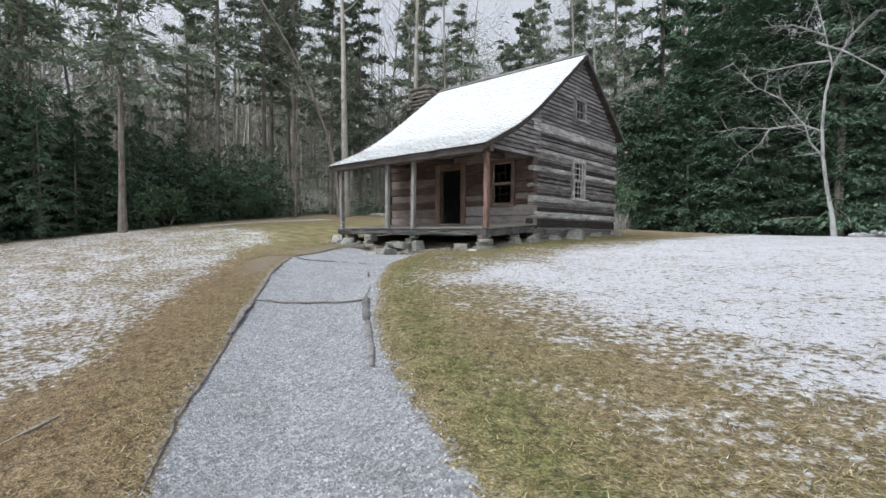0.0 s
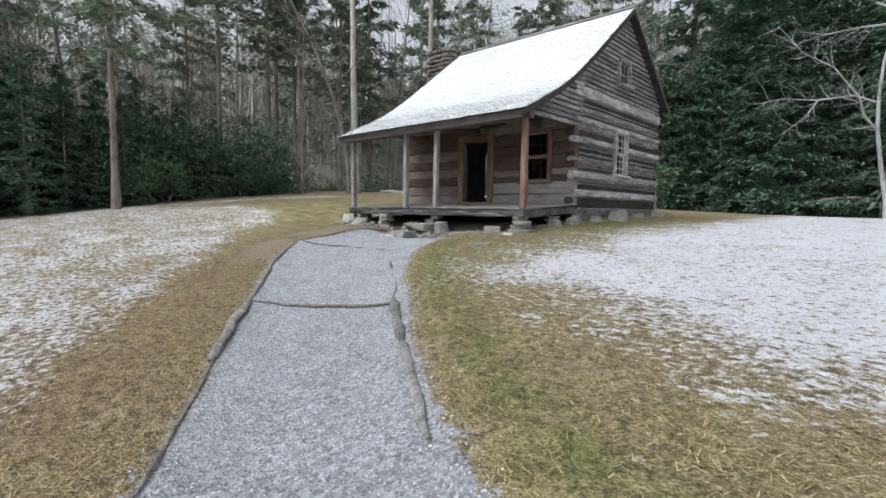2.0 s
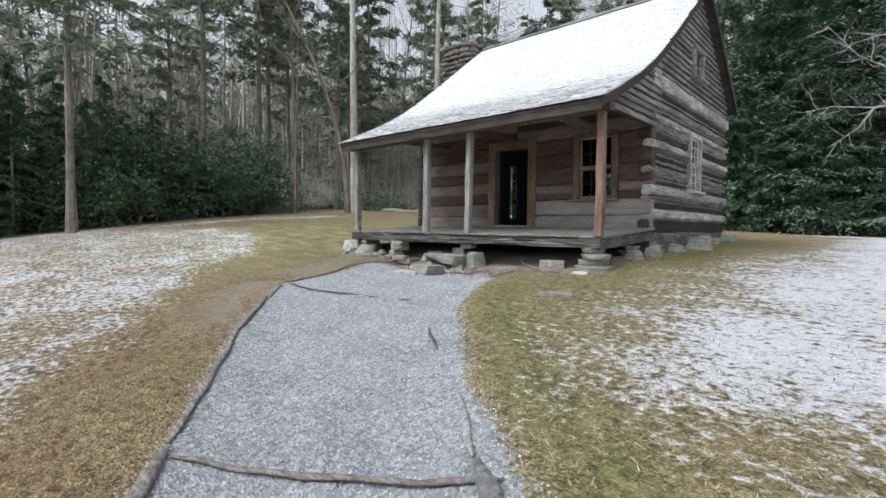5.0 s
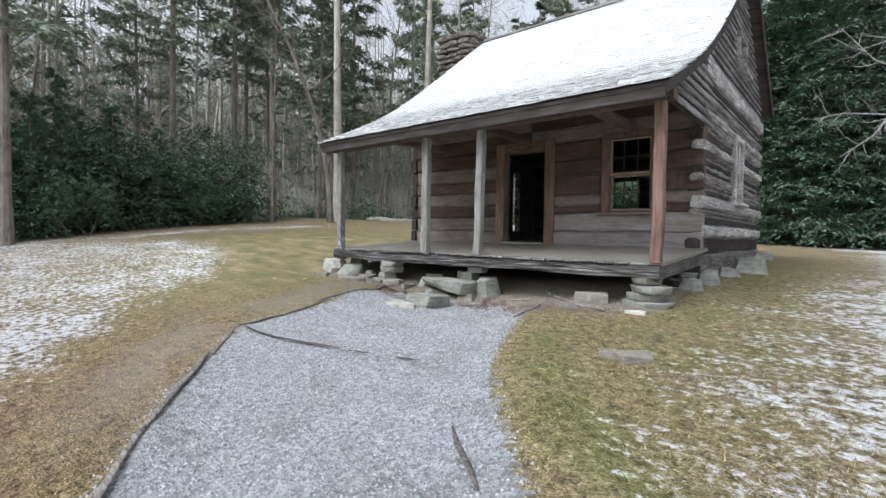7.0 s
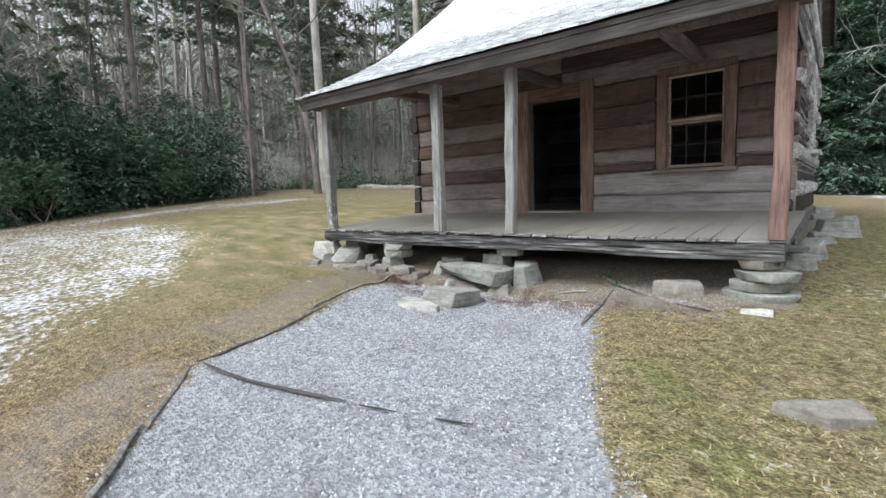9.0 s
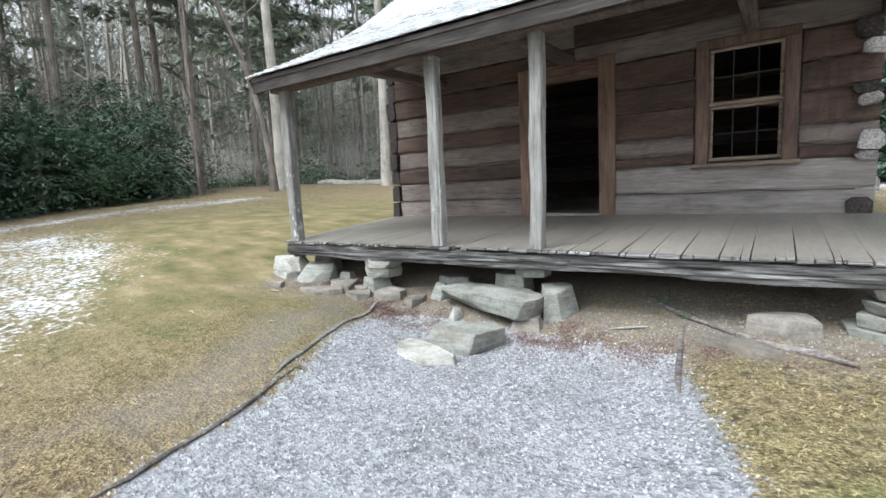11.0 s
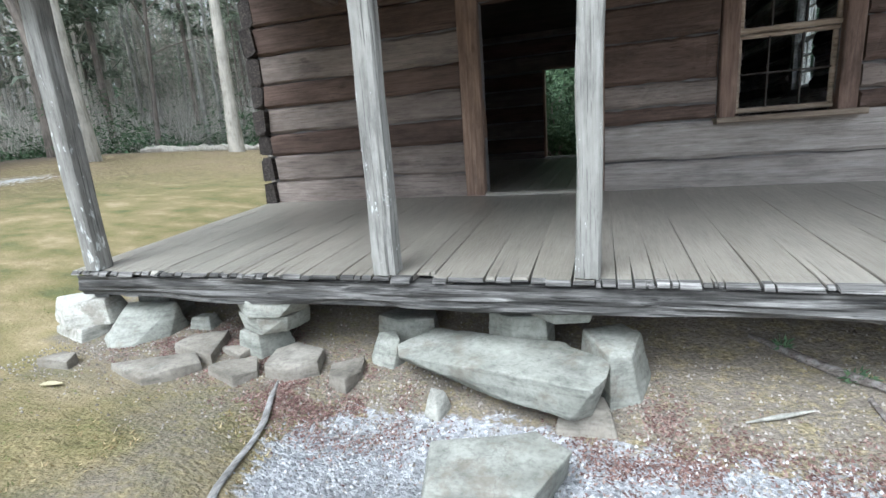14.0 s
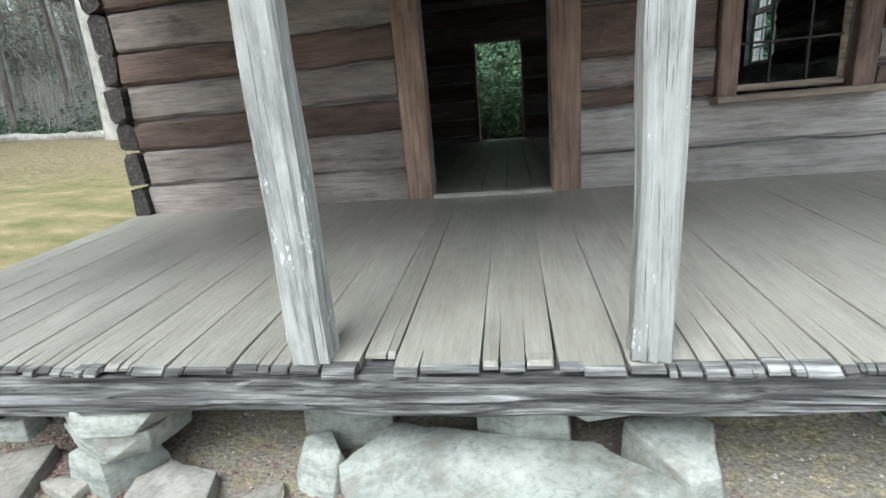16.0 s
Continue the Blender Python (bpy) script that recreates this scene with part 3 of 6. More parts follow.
# ---- the log cabin ----
X0, X1, Y0, Y1 = -14.22, -8.0, 12.46, 18.1
RIDGE_Y, RIDGE_Z = 15.3, 7.06
FLOOR_Z, EAVE_Y, EAVE_Z = 1.55, 9.83, 3.40
ROOF_X0, ROOF_X1 = -14.25, -7.82
cabin = thing("log_cabin", "old hewn-log cabin with a frosted shingle roof and front porch", "cabin")


def roof_z(y):
    """The roof's upper face: steep above the room, kicked out over the porch."""
    if y > RIDGE_Y:
        return RIDGE_Z - 0.74 * (y - RIDGE_Y)
    steep = RIDGE_Z - 0.79 * (RIDGE_Y - y)
    flat = EAVE_Z + 0.435 * (y - EAVE_Y)
    d = steep - flat
    return flat + 0.5 * (d + math.sqrt(d * d + 0.09)) - 0.02


FRONT_Y = 10.12


def deck_z(y):
    return 1.375 + 0.062 * (y - 10.05)


# front wall
DOOR = (-11.64, -10.74, 1.50, 3.30)
FWIN = (-9.50, -8.80, 2.10, 3.36)
front = part("front_wall", slab(X0 + 0.1, X1 - 0.1, 1.1, 4.45, Y0 + 0.06, Y0 + 0.17, "x", [DOOR, FWIN]), INTERIOR, cabin, "dark chinked log wall under the porch")
ROWS_LEFT = [1.10, 1.49, 1.76, 2.045, 2.285, 2.56, 2.80, 3.10, 3.40, 3.69, 4.03, 4.42]
ROWS_RIGHT = [1.10, 1.48, 1.77, 2.09, 2.235, 2.43, 2.78, 3.08, 3.40, 3.69, 4.03, 4.42]
GREY_LEFT, GREY_RIGHT = {1, 2, 4, 6, 9}, {1, 2, 4, 8}
for rows, xa, xb, pale in ((ROWS_LEFT, X0 + 0.155, DOOR[0] - 0.2, GREY_LEFT), (ROWS_RIGHT, DOOR[1] + 0.15, X1 - 0.03, GREY_RIGHT)):
    for k in range(len(rows) - 1):
        z0, z1 = rows[k] + 0.004, rows[k + 1] - 0.006
        zc, h = (z0 + z1) / 2, z1 - z0
        if zc > DOOR[3] + 0.2 and xa < -12:
            spans = [(xa, -11.05)]
        elif zc > DOOR[3] + 0.2:
            spans = [(-11.045, xb)]
        elif xa > -12 and FWIN[2] - 0.06 < zc < FWIN[3] + 0.05:
            spans = [(xa, FWIN[0] - 0.15), (FWIN[1] + 0.15, xb)]
        else:
            spans = [(xa, xb)]
        for a, b in spans:
            part("log", beam((a - (rng.uniform(-0.03, 0.03) if a < X0 + 0.2 else 0.0), Y0 + 0.1 + rng.uniform(-0.012, 0.012), zc), (b, Y0 + 0.1 + rng.uniform(-0.012, 0.012), zc), 0.2, h - rng.choice((0.0, 0.004, 0.014)), 11, 0.009, 0.024), (LOG_PALE_X if k in (1, 2) and a > -11 else LOG_GREY_X) if k in pale else LOG_BROWN_X, front)

# gable wall beside the porch
GWIN = (14.84, 15.54, 2.38, 3.56)
LWIN = (14.92, 15.55, 4.93, 5.52)
gable = part("gable_wall", slab(Y0 + 0.1, Y1 - 0.1, 1.1, 4.5, X1 - 0.17, X1 - 0.06, "y", [GWIN]), INTERIOR, cabin, "weathered log gable wall")
# tone 0 bands are set-back chinking, coloured near black for shade between logs
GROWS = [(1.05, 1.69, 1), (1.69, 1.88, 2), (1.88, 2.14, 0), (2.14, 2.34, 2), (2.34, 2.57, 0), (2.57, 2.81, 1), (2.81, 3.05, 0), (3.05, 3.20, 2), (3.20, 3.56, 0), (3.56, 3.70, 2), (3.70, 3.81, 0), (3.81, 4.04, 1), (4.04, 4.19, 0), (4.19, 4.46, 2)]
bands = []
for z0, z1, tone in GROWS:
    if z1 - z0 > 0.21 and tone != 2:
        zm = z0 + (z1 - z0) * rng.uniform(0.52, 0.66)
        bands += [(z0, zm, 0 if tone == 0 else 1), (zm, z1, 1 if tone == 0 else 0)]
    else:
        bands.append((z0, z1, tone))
for k, (z0, z1, tone) in enumerate(bands):
    zc, h = (z0 + z1) / 2, z1 - z0 - 0.012
    spans = [(Y0 - (0.06 if k % 4 < 2 else -0.03), Y1 + 0.05)]
    if GWIN[2] - 0.05 < zc < GWIN[3] + 0.05:
        spans = [(spans[0][0], GWIN[0] - 0.11), (GWIN[1] + 0.11, Y1 + 0.05)]
    for a, b in spans:
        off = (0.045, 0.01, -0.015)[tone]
        part("log", beam((X1 - 0.1 - off, a, zc), (X1 - 0.1 - off, b, zc), 0.2, h, 9, 0.014, 0.035), (LOG_BROWN_GAP_Y, LOG_MID_Y, LOG_GREY_Y)[tone], gable)
# clapboards up to the ridge, and over the porch end
gtop = part("gable_backing", ([(X1 - 0.14, Y0, 4.3), (X1 - 0.14, Y1, 4.3), (X1 - 0.14, Y1, roof_z(Y1) - 0.1), (X1 - 0.14, RIDGE_Y, RIDGE_Z - 0.12), (X1 - 0.14, Y0, roof_z(Y0) - 0.1),
                               (X1 - 0.08, Y0, 4.3), (X1 - 0.08, Y1, 4.3), (X1 - 0.08, Y1, roof_z(Y1) - 0.1), (X1 - 0.08, RIDGE_Y, RIDGE_Z - 0.12), (X1 - 0.08, Y0, roof_z(Y0) - 0.1)],
                              [(4, 3, 2, 1, 0), (5, 6, 7, 8, 9), (0, 1, 6, 5), (1, 2, 7, 6), (2, 3, 8, 7), (3, 4, 9, 8), (4, 0, 5, 9)]), DARK_WOOD, cabin)


def y_at(z, front_side):
    lo, hi = (EAVE_Y, RIDGE_Y) if front_side else (RIDGE_Y, 20.0)
    for _ in range(40):
        m = (lo + hi) / 2
        up = roof_z(m) < z
        if front_side:
            lo, hi = (m, hi) if up else (lo, m)
        else:
            lo, hi = (lo, m) if up else (m, hi)
    return (lo + hi) / 2


# boards stand apart; dark backing between them draws lap shadow and weathering
z = 4.47
while z < RIDGE_Z - 0.2:
    a, b = max(Y0 + 0.02, y_at(z + 0.19, True)), min(Y1 + 0.02, y_at(z + 0.19, False))
    spans = [(a, b)]
    if LWIN[2] - 0.12 < z < LWIN[3] - 0.02:
        spans = [(a, LWIN[0] - 0.07), (LWIN[1] + 0.07, b)]
    for s0, s1 in spans:
        if s1 - s0 > 0.05:
            part("clapboard", beam((X1 - 0.055, s0, z + 0.075), (X1 - 0.055, s1, z + 0.075), 0.03, 0.10, 3, 0.006, 0.006, up=(-0.32, 0, 1)), CLAPBOARD, gtop)
    z += 0.128
porch_end = part("porch_gable", ([(X1 - 0.07, 10.22, 3.40), (X1 - 0.07, Y0, 3.40), (X1 - 0.07, Y0, roof_z(Y0) - 0.12), (X1 - 0.07, 10.22, roof_z(10.22) - 0.1),
                                  (X1 - 0.03, 10.22, 3.40), (X1 - 0.03, Y0, 3.40), (X1 - 0.03, Y0, roof_z(Y0) - 0.12), (X1 - 0.03, 10.22, roof_z(10.22) - 0.1)],
                                 [(3, 2, 1, 0), (4, 5, 6, 7), (0, 1, 5, 4), (1, 2, 6, 5), (2, 3, 7, 6), (3, 0, 4, 7)]), DARK_WOOD, cabin)
# same spacing here, with the dark backing as the shadow under each lap
z = 3.40
while z < roof_z(Y0) - 0.2:
    a = max(10.15, y_at(z + 0.17, True))
    if Y0 + 0.28 - a > 0.1:
        part("clapboard", beam((X1 - 0.005, a, z + 0.07), (X1 - 0.005, Y0 + 0.30 + rng.uniform(-0.03, 0.03), z + 0.07), 0.03, 0.10, 2, 0.006, 0.006, up=(-0.32, 0, 1)), CLAPBOARD, porch_end)
    z += 0.126

# far walls
BDOOR = (-11.64, -10.77, 1.50, 3.24)
back = part("back_wall", slab(X0 + 0.1, X1 - 0.1, 1.1, 4.9, Y1 - 0.17, Y1 - 0.06, "x", [BDOOR]), INTERIOR, cabin)
LEFTGAP = (16.60, 16.98, 1.80, 3.55)
left = part("left_wall", slab(Y0 + 0.1, Y1 - 0.1, 1.1, 4.5, X0 + 0.06, X0 + 0.17, "y", [LEFTGAP]), INTERIOR, cabin)
WROWS = [1.05 + 0.31 * k for k in range(12)]
for k in range(len(WROWS) - 1):
    zc, h = (WROWS[k] + WROWS[k + 1]) / 2, WROWS[k + 1] - WROWS[k] - 0.03
    spans = [(X0 + 0.02, X1 - 0.22)]
    if BDOOR[2] - 0.1 < zc < BDOOR[3] + 0.05:
        spans = [(X0 + 0.02, BDOOR[0]), (BDOOR[1], X1 - 0.22)]
    for a, b in spans:
        part("log", beam((a, Y1 - 0.1, zc), (b, Y1 - 0.1, zc), 0.2, h, 3, 0.01, 0.03), LOG_GREY_X if k % 2 else LOG_BROWN_X, back)
for k in range(len(ROWS_LEFT) - 1):
    zc, h = (ROWS_LEFT[k] + ROWS_LEFT[k + 1]) / 2, ROWS_LEFT[k + 1] - ROWS_LEFT[k] - 0.02
    spans = [(Y0 - (0.012, 0.045, 0.02)[k % 3], Y1 - 0.21)]
    if LEFTGAP[2] < zc < LEFTGAP[3]:
        spans = [(spans[0][0], LEFTGAP[0]), (LEFTGAP[1], Y1 - 0.21)]
    for a, b in spans:
        part("log", beam((X0 + 0.07, a, zc), (X0 + 0.07, b, zc), 0.15, h, 5, 0.014, 0.03), LOG_BROWN_GAP_Y, left)
part("left_gable", ([(X0 + 0.05, Y0, 4.3), (X0 + 0.05, Y1, 4.3), (X0 + 0.05, Y1, roof_z(Y1) - 0.1), (X0 + 0.05, RIDGE_Y, RIDGE_Z - 0.12), (X0 + 0.05, Y0, roof_z(Y0) - 0.1),
                     (X0 + 0.12, Y0, 4.3), (X0 + 0.12, Y1, 4.3), (X0 + 0.12, Y1, roof_z(Y1) - 0.1), (X0 + 0.12, RIDGE_Y, RIDGE_Z - 0.12), (X0 + 0.12, Y0, roof_z(Y0) - 0.1)],
                    [(4, 3, 2, 1, 0), (5, 6, 7, 8, 9), (0, 1, 6, 5), (1, 2, 7, 6), (2, 3, 8, 7), (3, 4, 9, 8), (4, 0, 5, 9)]), CLAPBOARD, cabin)
# room floor and loft floor
room_floor = part("room_floor", box(X0 + 0.2, X1 - 0.2, Y0 + 0.2, Y1 - 0.2, FLOOR_Z - 0.12, FLOOR_Z - 0.045), DARK_WOOD, cabin)
x = X0 + 0.22
while x < X1 - 0.4:
    w = rng.uniform(0.19, 0.27)
    part("floorboard", beam((x + w / 2, Y0 + 0.02 if DOOR[0] < x + w / 2 < DOOR[1] else Y0 + 0.2, FLOOR_Z - 0.02), (x + w / 2, Y1 - 0.04 if BDOOR[0] < x + w / 2 < BDOOR[1] else Y1 - 0.2, FLOOR_Z - 0.02), w - 0.006, 0.04, 2, 0.002, 0.004), DECK_WOOD, room_floor)
    x += w
part("loft_floor", box(X0 + 0.2, X1 - 0.2, Y0 + 0.2, Y1 - 0.2, 3.95, 4.03), DARK_WOOD, cabin)

# door frames
frame_front = part("door_frame", beam((DOOR[0] - 0.02, Y0 + 0.085, 3.40), (DOOR[1] + 0.02, Y0 + 0.085, 3.40), 0.21, 0.2, 2, 0.004, 0.01), FRAME_WOOD_X, cabin, "reddish-brown plank door frame")
part("jamb", beam((DOOR[0] - 0.10, Y0 + 0.075, 1.49), (DOOR[0] - 0.10, Y0 + 0.075, 3.5), 0.195, 0.21, 3, 0.004, 0.01, up=(0, 1, 0)), FRAME_WOOD, frame_front)
part("jamb", beam((DOOR[1] + 0.11, Y0 + 0.075, 1.49), (DOOR[1] + 0.11, Y0 + 0.075, 3.5), 0.21, 0.21, 3, 0.004, 0.01, up=(0, 1, 0)), FRAME_WOOD, frame_front)
part("sill", beam((DOOR[0], Y0 + 0.02, 1.525), (DOOR[1], Y0 + 0.02, 1.525), 0.16, 0.05, 3, 0.004, 0.012), DECK_WOOD, frame_front)
frame_back = part("back_door_frame", beam((BDOOR[0], Y1 - 0.1, 1.535), (BDOOR[1], Y1 - 0.1, 1.535), 0.24, 0.06, 2, 0.003, 0.01), DECK_WOOD, cabin)
part("jamb", beam((BDOOR[0] + 0.02, Y1 - 0.1, 1.57), (BDOOR[0] + 0.02, Y1 - 0.1, 3.24), 0.04, 0.23, 2, 0.003, 0.01, up=(0, 1, 0)), FRAME_WOOD, frame_back)
part("jamb", beam((BDOOR[1] - 0.02, Y1 - 0.1, 1.57), (BDOOR[1] - 0.02, Y1 - 0.1, 3.24), 0.04, 0.23, 2, 0.003, 0.01, up=(0, 1, 0)), FRAME_WOOD, frame_back)


def window(name, axis, a0, a1, z0, z1, face, out, cols, rows, sashes, trim_mat, sash_mat, bar_mat, bar, trim, label):
    """A wooden window in a wall that runs along an axis; face: the wall's outer face, out: the way outside (-1 or 1)."""
    def P(a, d, zz):
        return (a, face + out * d, zz) if axis == "x" else (face + out * d, a, zz)
    u = (0, 1, 0) if axis == "x" else (1, 0, 0)
    w = part(name, beam(P(a0 - trim, -0.06, z1 + 0.05), P(a1 + trim, -0.06, z1 + 0.05), 0.17, 0.1, 2, 0.003, 0.008), trim_mat, cabin, label)
    for a in (a0 - trim / 2, a1 + trim / 2):
        part("casing", beam(P(a, -0.06, z0 - 0.02), P(a, -0.06, z1), trim, 0.17, 2, 0.003, 0.008, up=u) if axis == "x" else beam(P(a, -0.06, z0 - 0.02), P(a, -0.06, z1), trim, 0.17, 2, 0.003, 0.008, up=u), trim_mat, w)
    part("sill", beam(P(a0 - trim - 0.03, 0.0, z0 - 0.045), P(a1 + trim + 0.03, 0.0, z0 - 0.045), 0.26, 0.05, 3, 0.003, 0.008), sash_mat, w)
    zs = [z0 + (z1 - z0) * i / sashes for i in range(sashes + 1)]
    for s in range(sashes):
        b0, b1 = zs[s], zs[s + 1]
        d = -0.09 + 0.035 * s
        rail = part("sash", join(beam(P(a0, d, b0 + 0.022), P(a1, d, b0 + 0.022), 0.035, 0.044, 1), beam(P(a0, d, b1 - 0.018), P(a1, d, b1 - 0.018), 0.035, 0.036, 1),
                                 beam(P(a0 + 0.02, d, b0 + 0.04), P(a0 + 0.02, d, b1 - 0.03), 0.04, 0.035, 1, up=u), beam(P(a1 - 0.02, d, b0 + 0.04), P(a1 - 0.02, d, b1 - 0.03), 0.04, 0.035, 1, up=u)), sash_mat, w)
        for c in range(1, cols):
            a = a0 + (a1 - a0) * c / cols
            part("muntin", beam(P(a, d, b0 + 0.04), P(a, d, b1 - 0.03), bar, 0.026, 1, 0, 0.004, up=u), bar_mat, rail)
        for r in range(1, rows):
            zz = b0 + (b1 - b0) * r / rows
            part("muntin", beam(P(a0 + 0.03, d + 0.002, zz), P(a1 - 0.03, d + 0.002, zz), 0.024, bar, 1, 0, 0.004), bar_mat, rail)
        for c in range(cols):
            for r in range(rows):
                ca, cb = a0 + (a1 - a0) * c / cols + 0.004, a0 + (a1 - a0) * (c + 1) / cols - 0.004
                za, zb = b0 + (b1 - b0) * r / rows + 0.004, b0 + (b1 - b0) * (r + 1) / rows - 0.004
                g = part("pane", box(ca, cb, *sorted((face + out * (d - 0.002), face + out * (d + 0.002))), za, zb) if axis == "x" else box(*sorted((face + out * (d - 0.002), face + out * (d + 0.002))), ca, cb, za, zb), GLASS, rail)
                g.visible_shadow = False
    return w


window("front_window", "x", FWIN[0], FWIN[1], FWIN[2] + 0.02, FWIN[3], Y0, -1, 3, 2, 2, CASING_WOOD, SASH_TAN, DARK_WOOD, 0.014, 0.13, "brown-framed sash window on the porch")
window("gable_window", "y", GWIN[0], GWIN[1], GWIN[2], GWIN[3], X1, 1, 3, 3, 2, LOG_GREY_Y, WHITE_PAINT, WHITE_PAINT, 0.022, 0.09, "white-barred sash window in the gable")
window("loft_window", "y", LWIN[0], LWIN[1], LWIN[2], LWIN[3], X1, 1, 3, 2, 1, CLAPBOARD, CLAPBOARD, WHITE_PAINT, 0.02, 0.07, "small barred loft window")
# added dark sheet behind the loft panes, in place of the unlit loft
loft_dark = part("loft_backing", box(X1 - 0.30, X1 - 0.26, LWIN[0] - 0.2, LWIN[1] + 0.2, LWIN[2] - 0.2, LWIN[3] + 0.2), DARK_WOOD, cabin)

# porch: posts, plate, rafters, deck and sill
def post_shape(px, top_x, w):
    """A hewn square post with drying checks and a frayed foot."""
    z0, z1 = deck_z(10.2) - 0.004, 3.275
    n_r, n_z = 32, 60
    v, f = [], []
    for i in range(n_z + 1):
        t = (i / n_z) ** 1.25
        z = z0 + (z1 - z0) * t
        cx = px + (top_x - px) * t + 0.012 * noise.noise(Vector((px, 0, z * 1.7)))
        cy = 10.2 + 0.012 * noise.noise(Vector((px, 5, z * 1.7)))
        for j in range(n_r):
            a = 2 * math.pi * (j + 0.5) / n_r
            ca, sa = math.cos(a), math.sin(a)
            k = 1.0 / (abs(ca) ** 7 + abs(sa) ** 7) ** (1 / 7)
            q = 0.0035 * noise.noise(Vector((j * 1.1, px, z * 1.3))) + 0.005 * noise.noise(Vector((ca, sa + px, z * 2.4)))
            q -= 0.011 * max(0.0, noise.noise(Vector((j * 0.83, px * 3, z * 0.9))) - 0.3) / 0.4
            q -= 0.016 * max(0.0, noise.noise(Vector((j * 0.6, px, z * 5))) + 0.1) * math.exp(-(z - z0) / 0.09)
            v.append((cx + ca * k * (w / 2 + q), cy + sa * k * (w * 0.47 + q), z + (0.012 * max(0.0, noise.noise(Vector((j * 0.9, px, 3)))) if i == 0 else 0)))
    for i in range(n_z):
        for j in range(n_r):
            a, b = i * n_r + j, i * n_r + (j + 1) % n_r
            f.append((a, b, b + n_r, a + n_r))
    f += [tuple(range(n_r - 1, -1, -1)), tuple(range(n_z * n_r, (n_z + 1) * n_r))]
    return v, f


for px, top_x, w, mat, lab in ((-14.0, -14.01, 0.14, POST_WOOD, "weathered grey porch post"), (-11.72, -11.71, 0.135, POST_WOOD, "weathered grey porch post"), (-10.62, -10.60, 0.122, POST_WOOD, "pale porch post with worn foot"), (-8.0, -7.99, 0.13, POST_RED, "reddish-brown porch post")):
    v, f = post_shape(px, top_x, w)
    part("porch_post", (v, f), mat, cabin, lab)
part("porch_plate", beam((ROOF_X0 + 0.05, 10.2, 3.345), (ROOF_X1 - 0.02, 10.2, 3.345), 0.17, 0.15, 8, 0.006, 0.02), RAFTER_WOOD, cabin, "hewn plate beam over the posts")
for k in range(8):
    rx = -14.15 + k * 0.876
    part("rafter", join(*[beam((rx, ya, roof_z(ya) - 0.115), (rx, yb, roof_z(yb) - 0.115), 0.09, 0.10, 1, 0.003) for ya, yb in ((9.9, 11.0), (11.0, 12.0), (12.0, 12.7))]), RAFTER_WOOD, cabin)
for k in range(3):
    jx = -13.1 + k * 2.0
    part("tie_beam", beam((jx, 10.15, 3.47), (jx, Y0 + 0.1, 3.52), 0.13, 0.13, 4, 0.006, 0.02), RAFTER_WOOD, cabin)
deck = part("porch_deck", join(*[box(-14.1, -8.0, y, y + 0.1, deck_z(y) - 0.17, deck_z(y) - 0.05) for y in (10.5, 11.2, 11.9, 12.33)]), DARK_WOOD, cabin, "worn grey porch deck of wide planks")


def plank(xa, xb, seed, ya):
    """A wide board whose weathered front end has split along the grain."""
    r = random.Random(seed)
    cuts = sorted(xa + (xb - xa) * r.uniform(0.18, 0.82) for _ in range(r.choice((1, 2, 2, 3))))
    edges = [xa, *cuts, xb]
    long_ = [r.uniform(0.25, 1.6), *[r.choice((0.07, 0.12, 0.2, 0.35)) * r.uniform(0.7, 1.3) for _ in cuts], r.uniform(0.25, 1.6)]
    gap = [r.uniform(0.002, 0.006), *[r.uniform(0.0012, 0.005) for _ in cuts], r.uniform(0.002, 0.006)]
    shapes = []
    for i in range(len(edges) - 1):
        y0 = ya + r.uniform(-0.010, 0.016)
        ys = [y0, y0 + 0.02, y0 + 0.06, y0 + 0.13, y0 + 0.24, y0 + 0.45, y0 + 0.9, y0 + 1.5, Y0 - 0.005]
        v, f = [], []
        for k, y in enumerate(ys):
            d = y - ya
            w0 = (0.0008 if i == 0 else 0.0) + gap[i] * max(0.0, 1 - d / long_[i]) + (0.003 * r.random() if k < 2 else 0)
            w1 = (0.0008 if i == len(edges) - 2 else 0.0) + gap[i + 1] * max(0.0, 1 - d / long_[i + 1]) + (0.003 * r.random() if k < 2 else 0)
            l_, r_ = edges[i] + w0, edges[i + 1] - w1
            if r_ - l_ < 0.012:
                l_, r_ = (l_ + r_) / 2 - 0.006, (l_ + r_) / 2 + 0.006
            top = deck_z(y) + 0.004 * noise.noise(Vector((xa * 3, y * 1.5, seed))) - (r.uniform(0.010, 0.022) if k == 0 else r.uniform(0.001, 0.006) if k < 3 else 0)
            th = (0.010, 0.020, 0.034)[k] if k < 3 else 0.042
            c0, c1 = min(0.004, 0.5 * w0), min(0.004, 0.5 * w1)
            v += [(l_, y, top - th), (r_, y, top - th), (r_, y, top - c1), (r_ - c1, y, top), (l_ + c0, y, top), (l_, y, top - c0)]
        for k in range(len(ys) - 1):
            for j in range(6):
                p, q = k * 6 + j, k * 6 + (j + 1) % 6
                f.append((p, q, q + 6, p + 6))
        f += [tuple(range(5, -1, -1)), tuple(range((len(ys) - 1) * 6, len(ys) * 6))]
        shapes.append((v, f))
    return join(*shapes)


def weathered_end(ob):
    """The outer end of a board is grey and rotten."""
    ob.data.materials.append(SILL_WOOD)
    for q in ob.data.polygons:
        if q.center.y < FRONT_Y + 0.035:
            q.material_index = 1


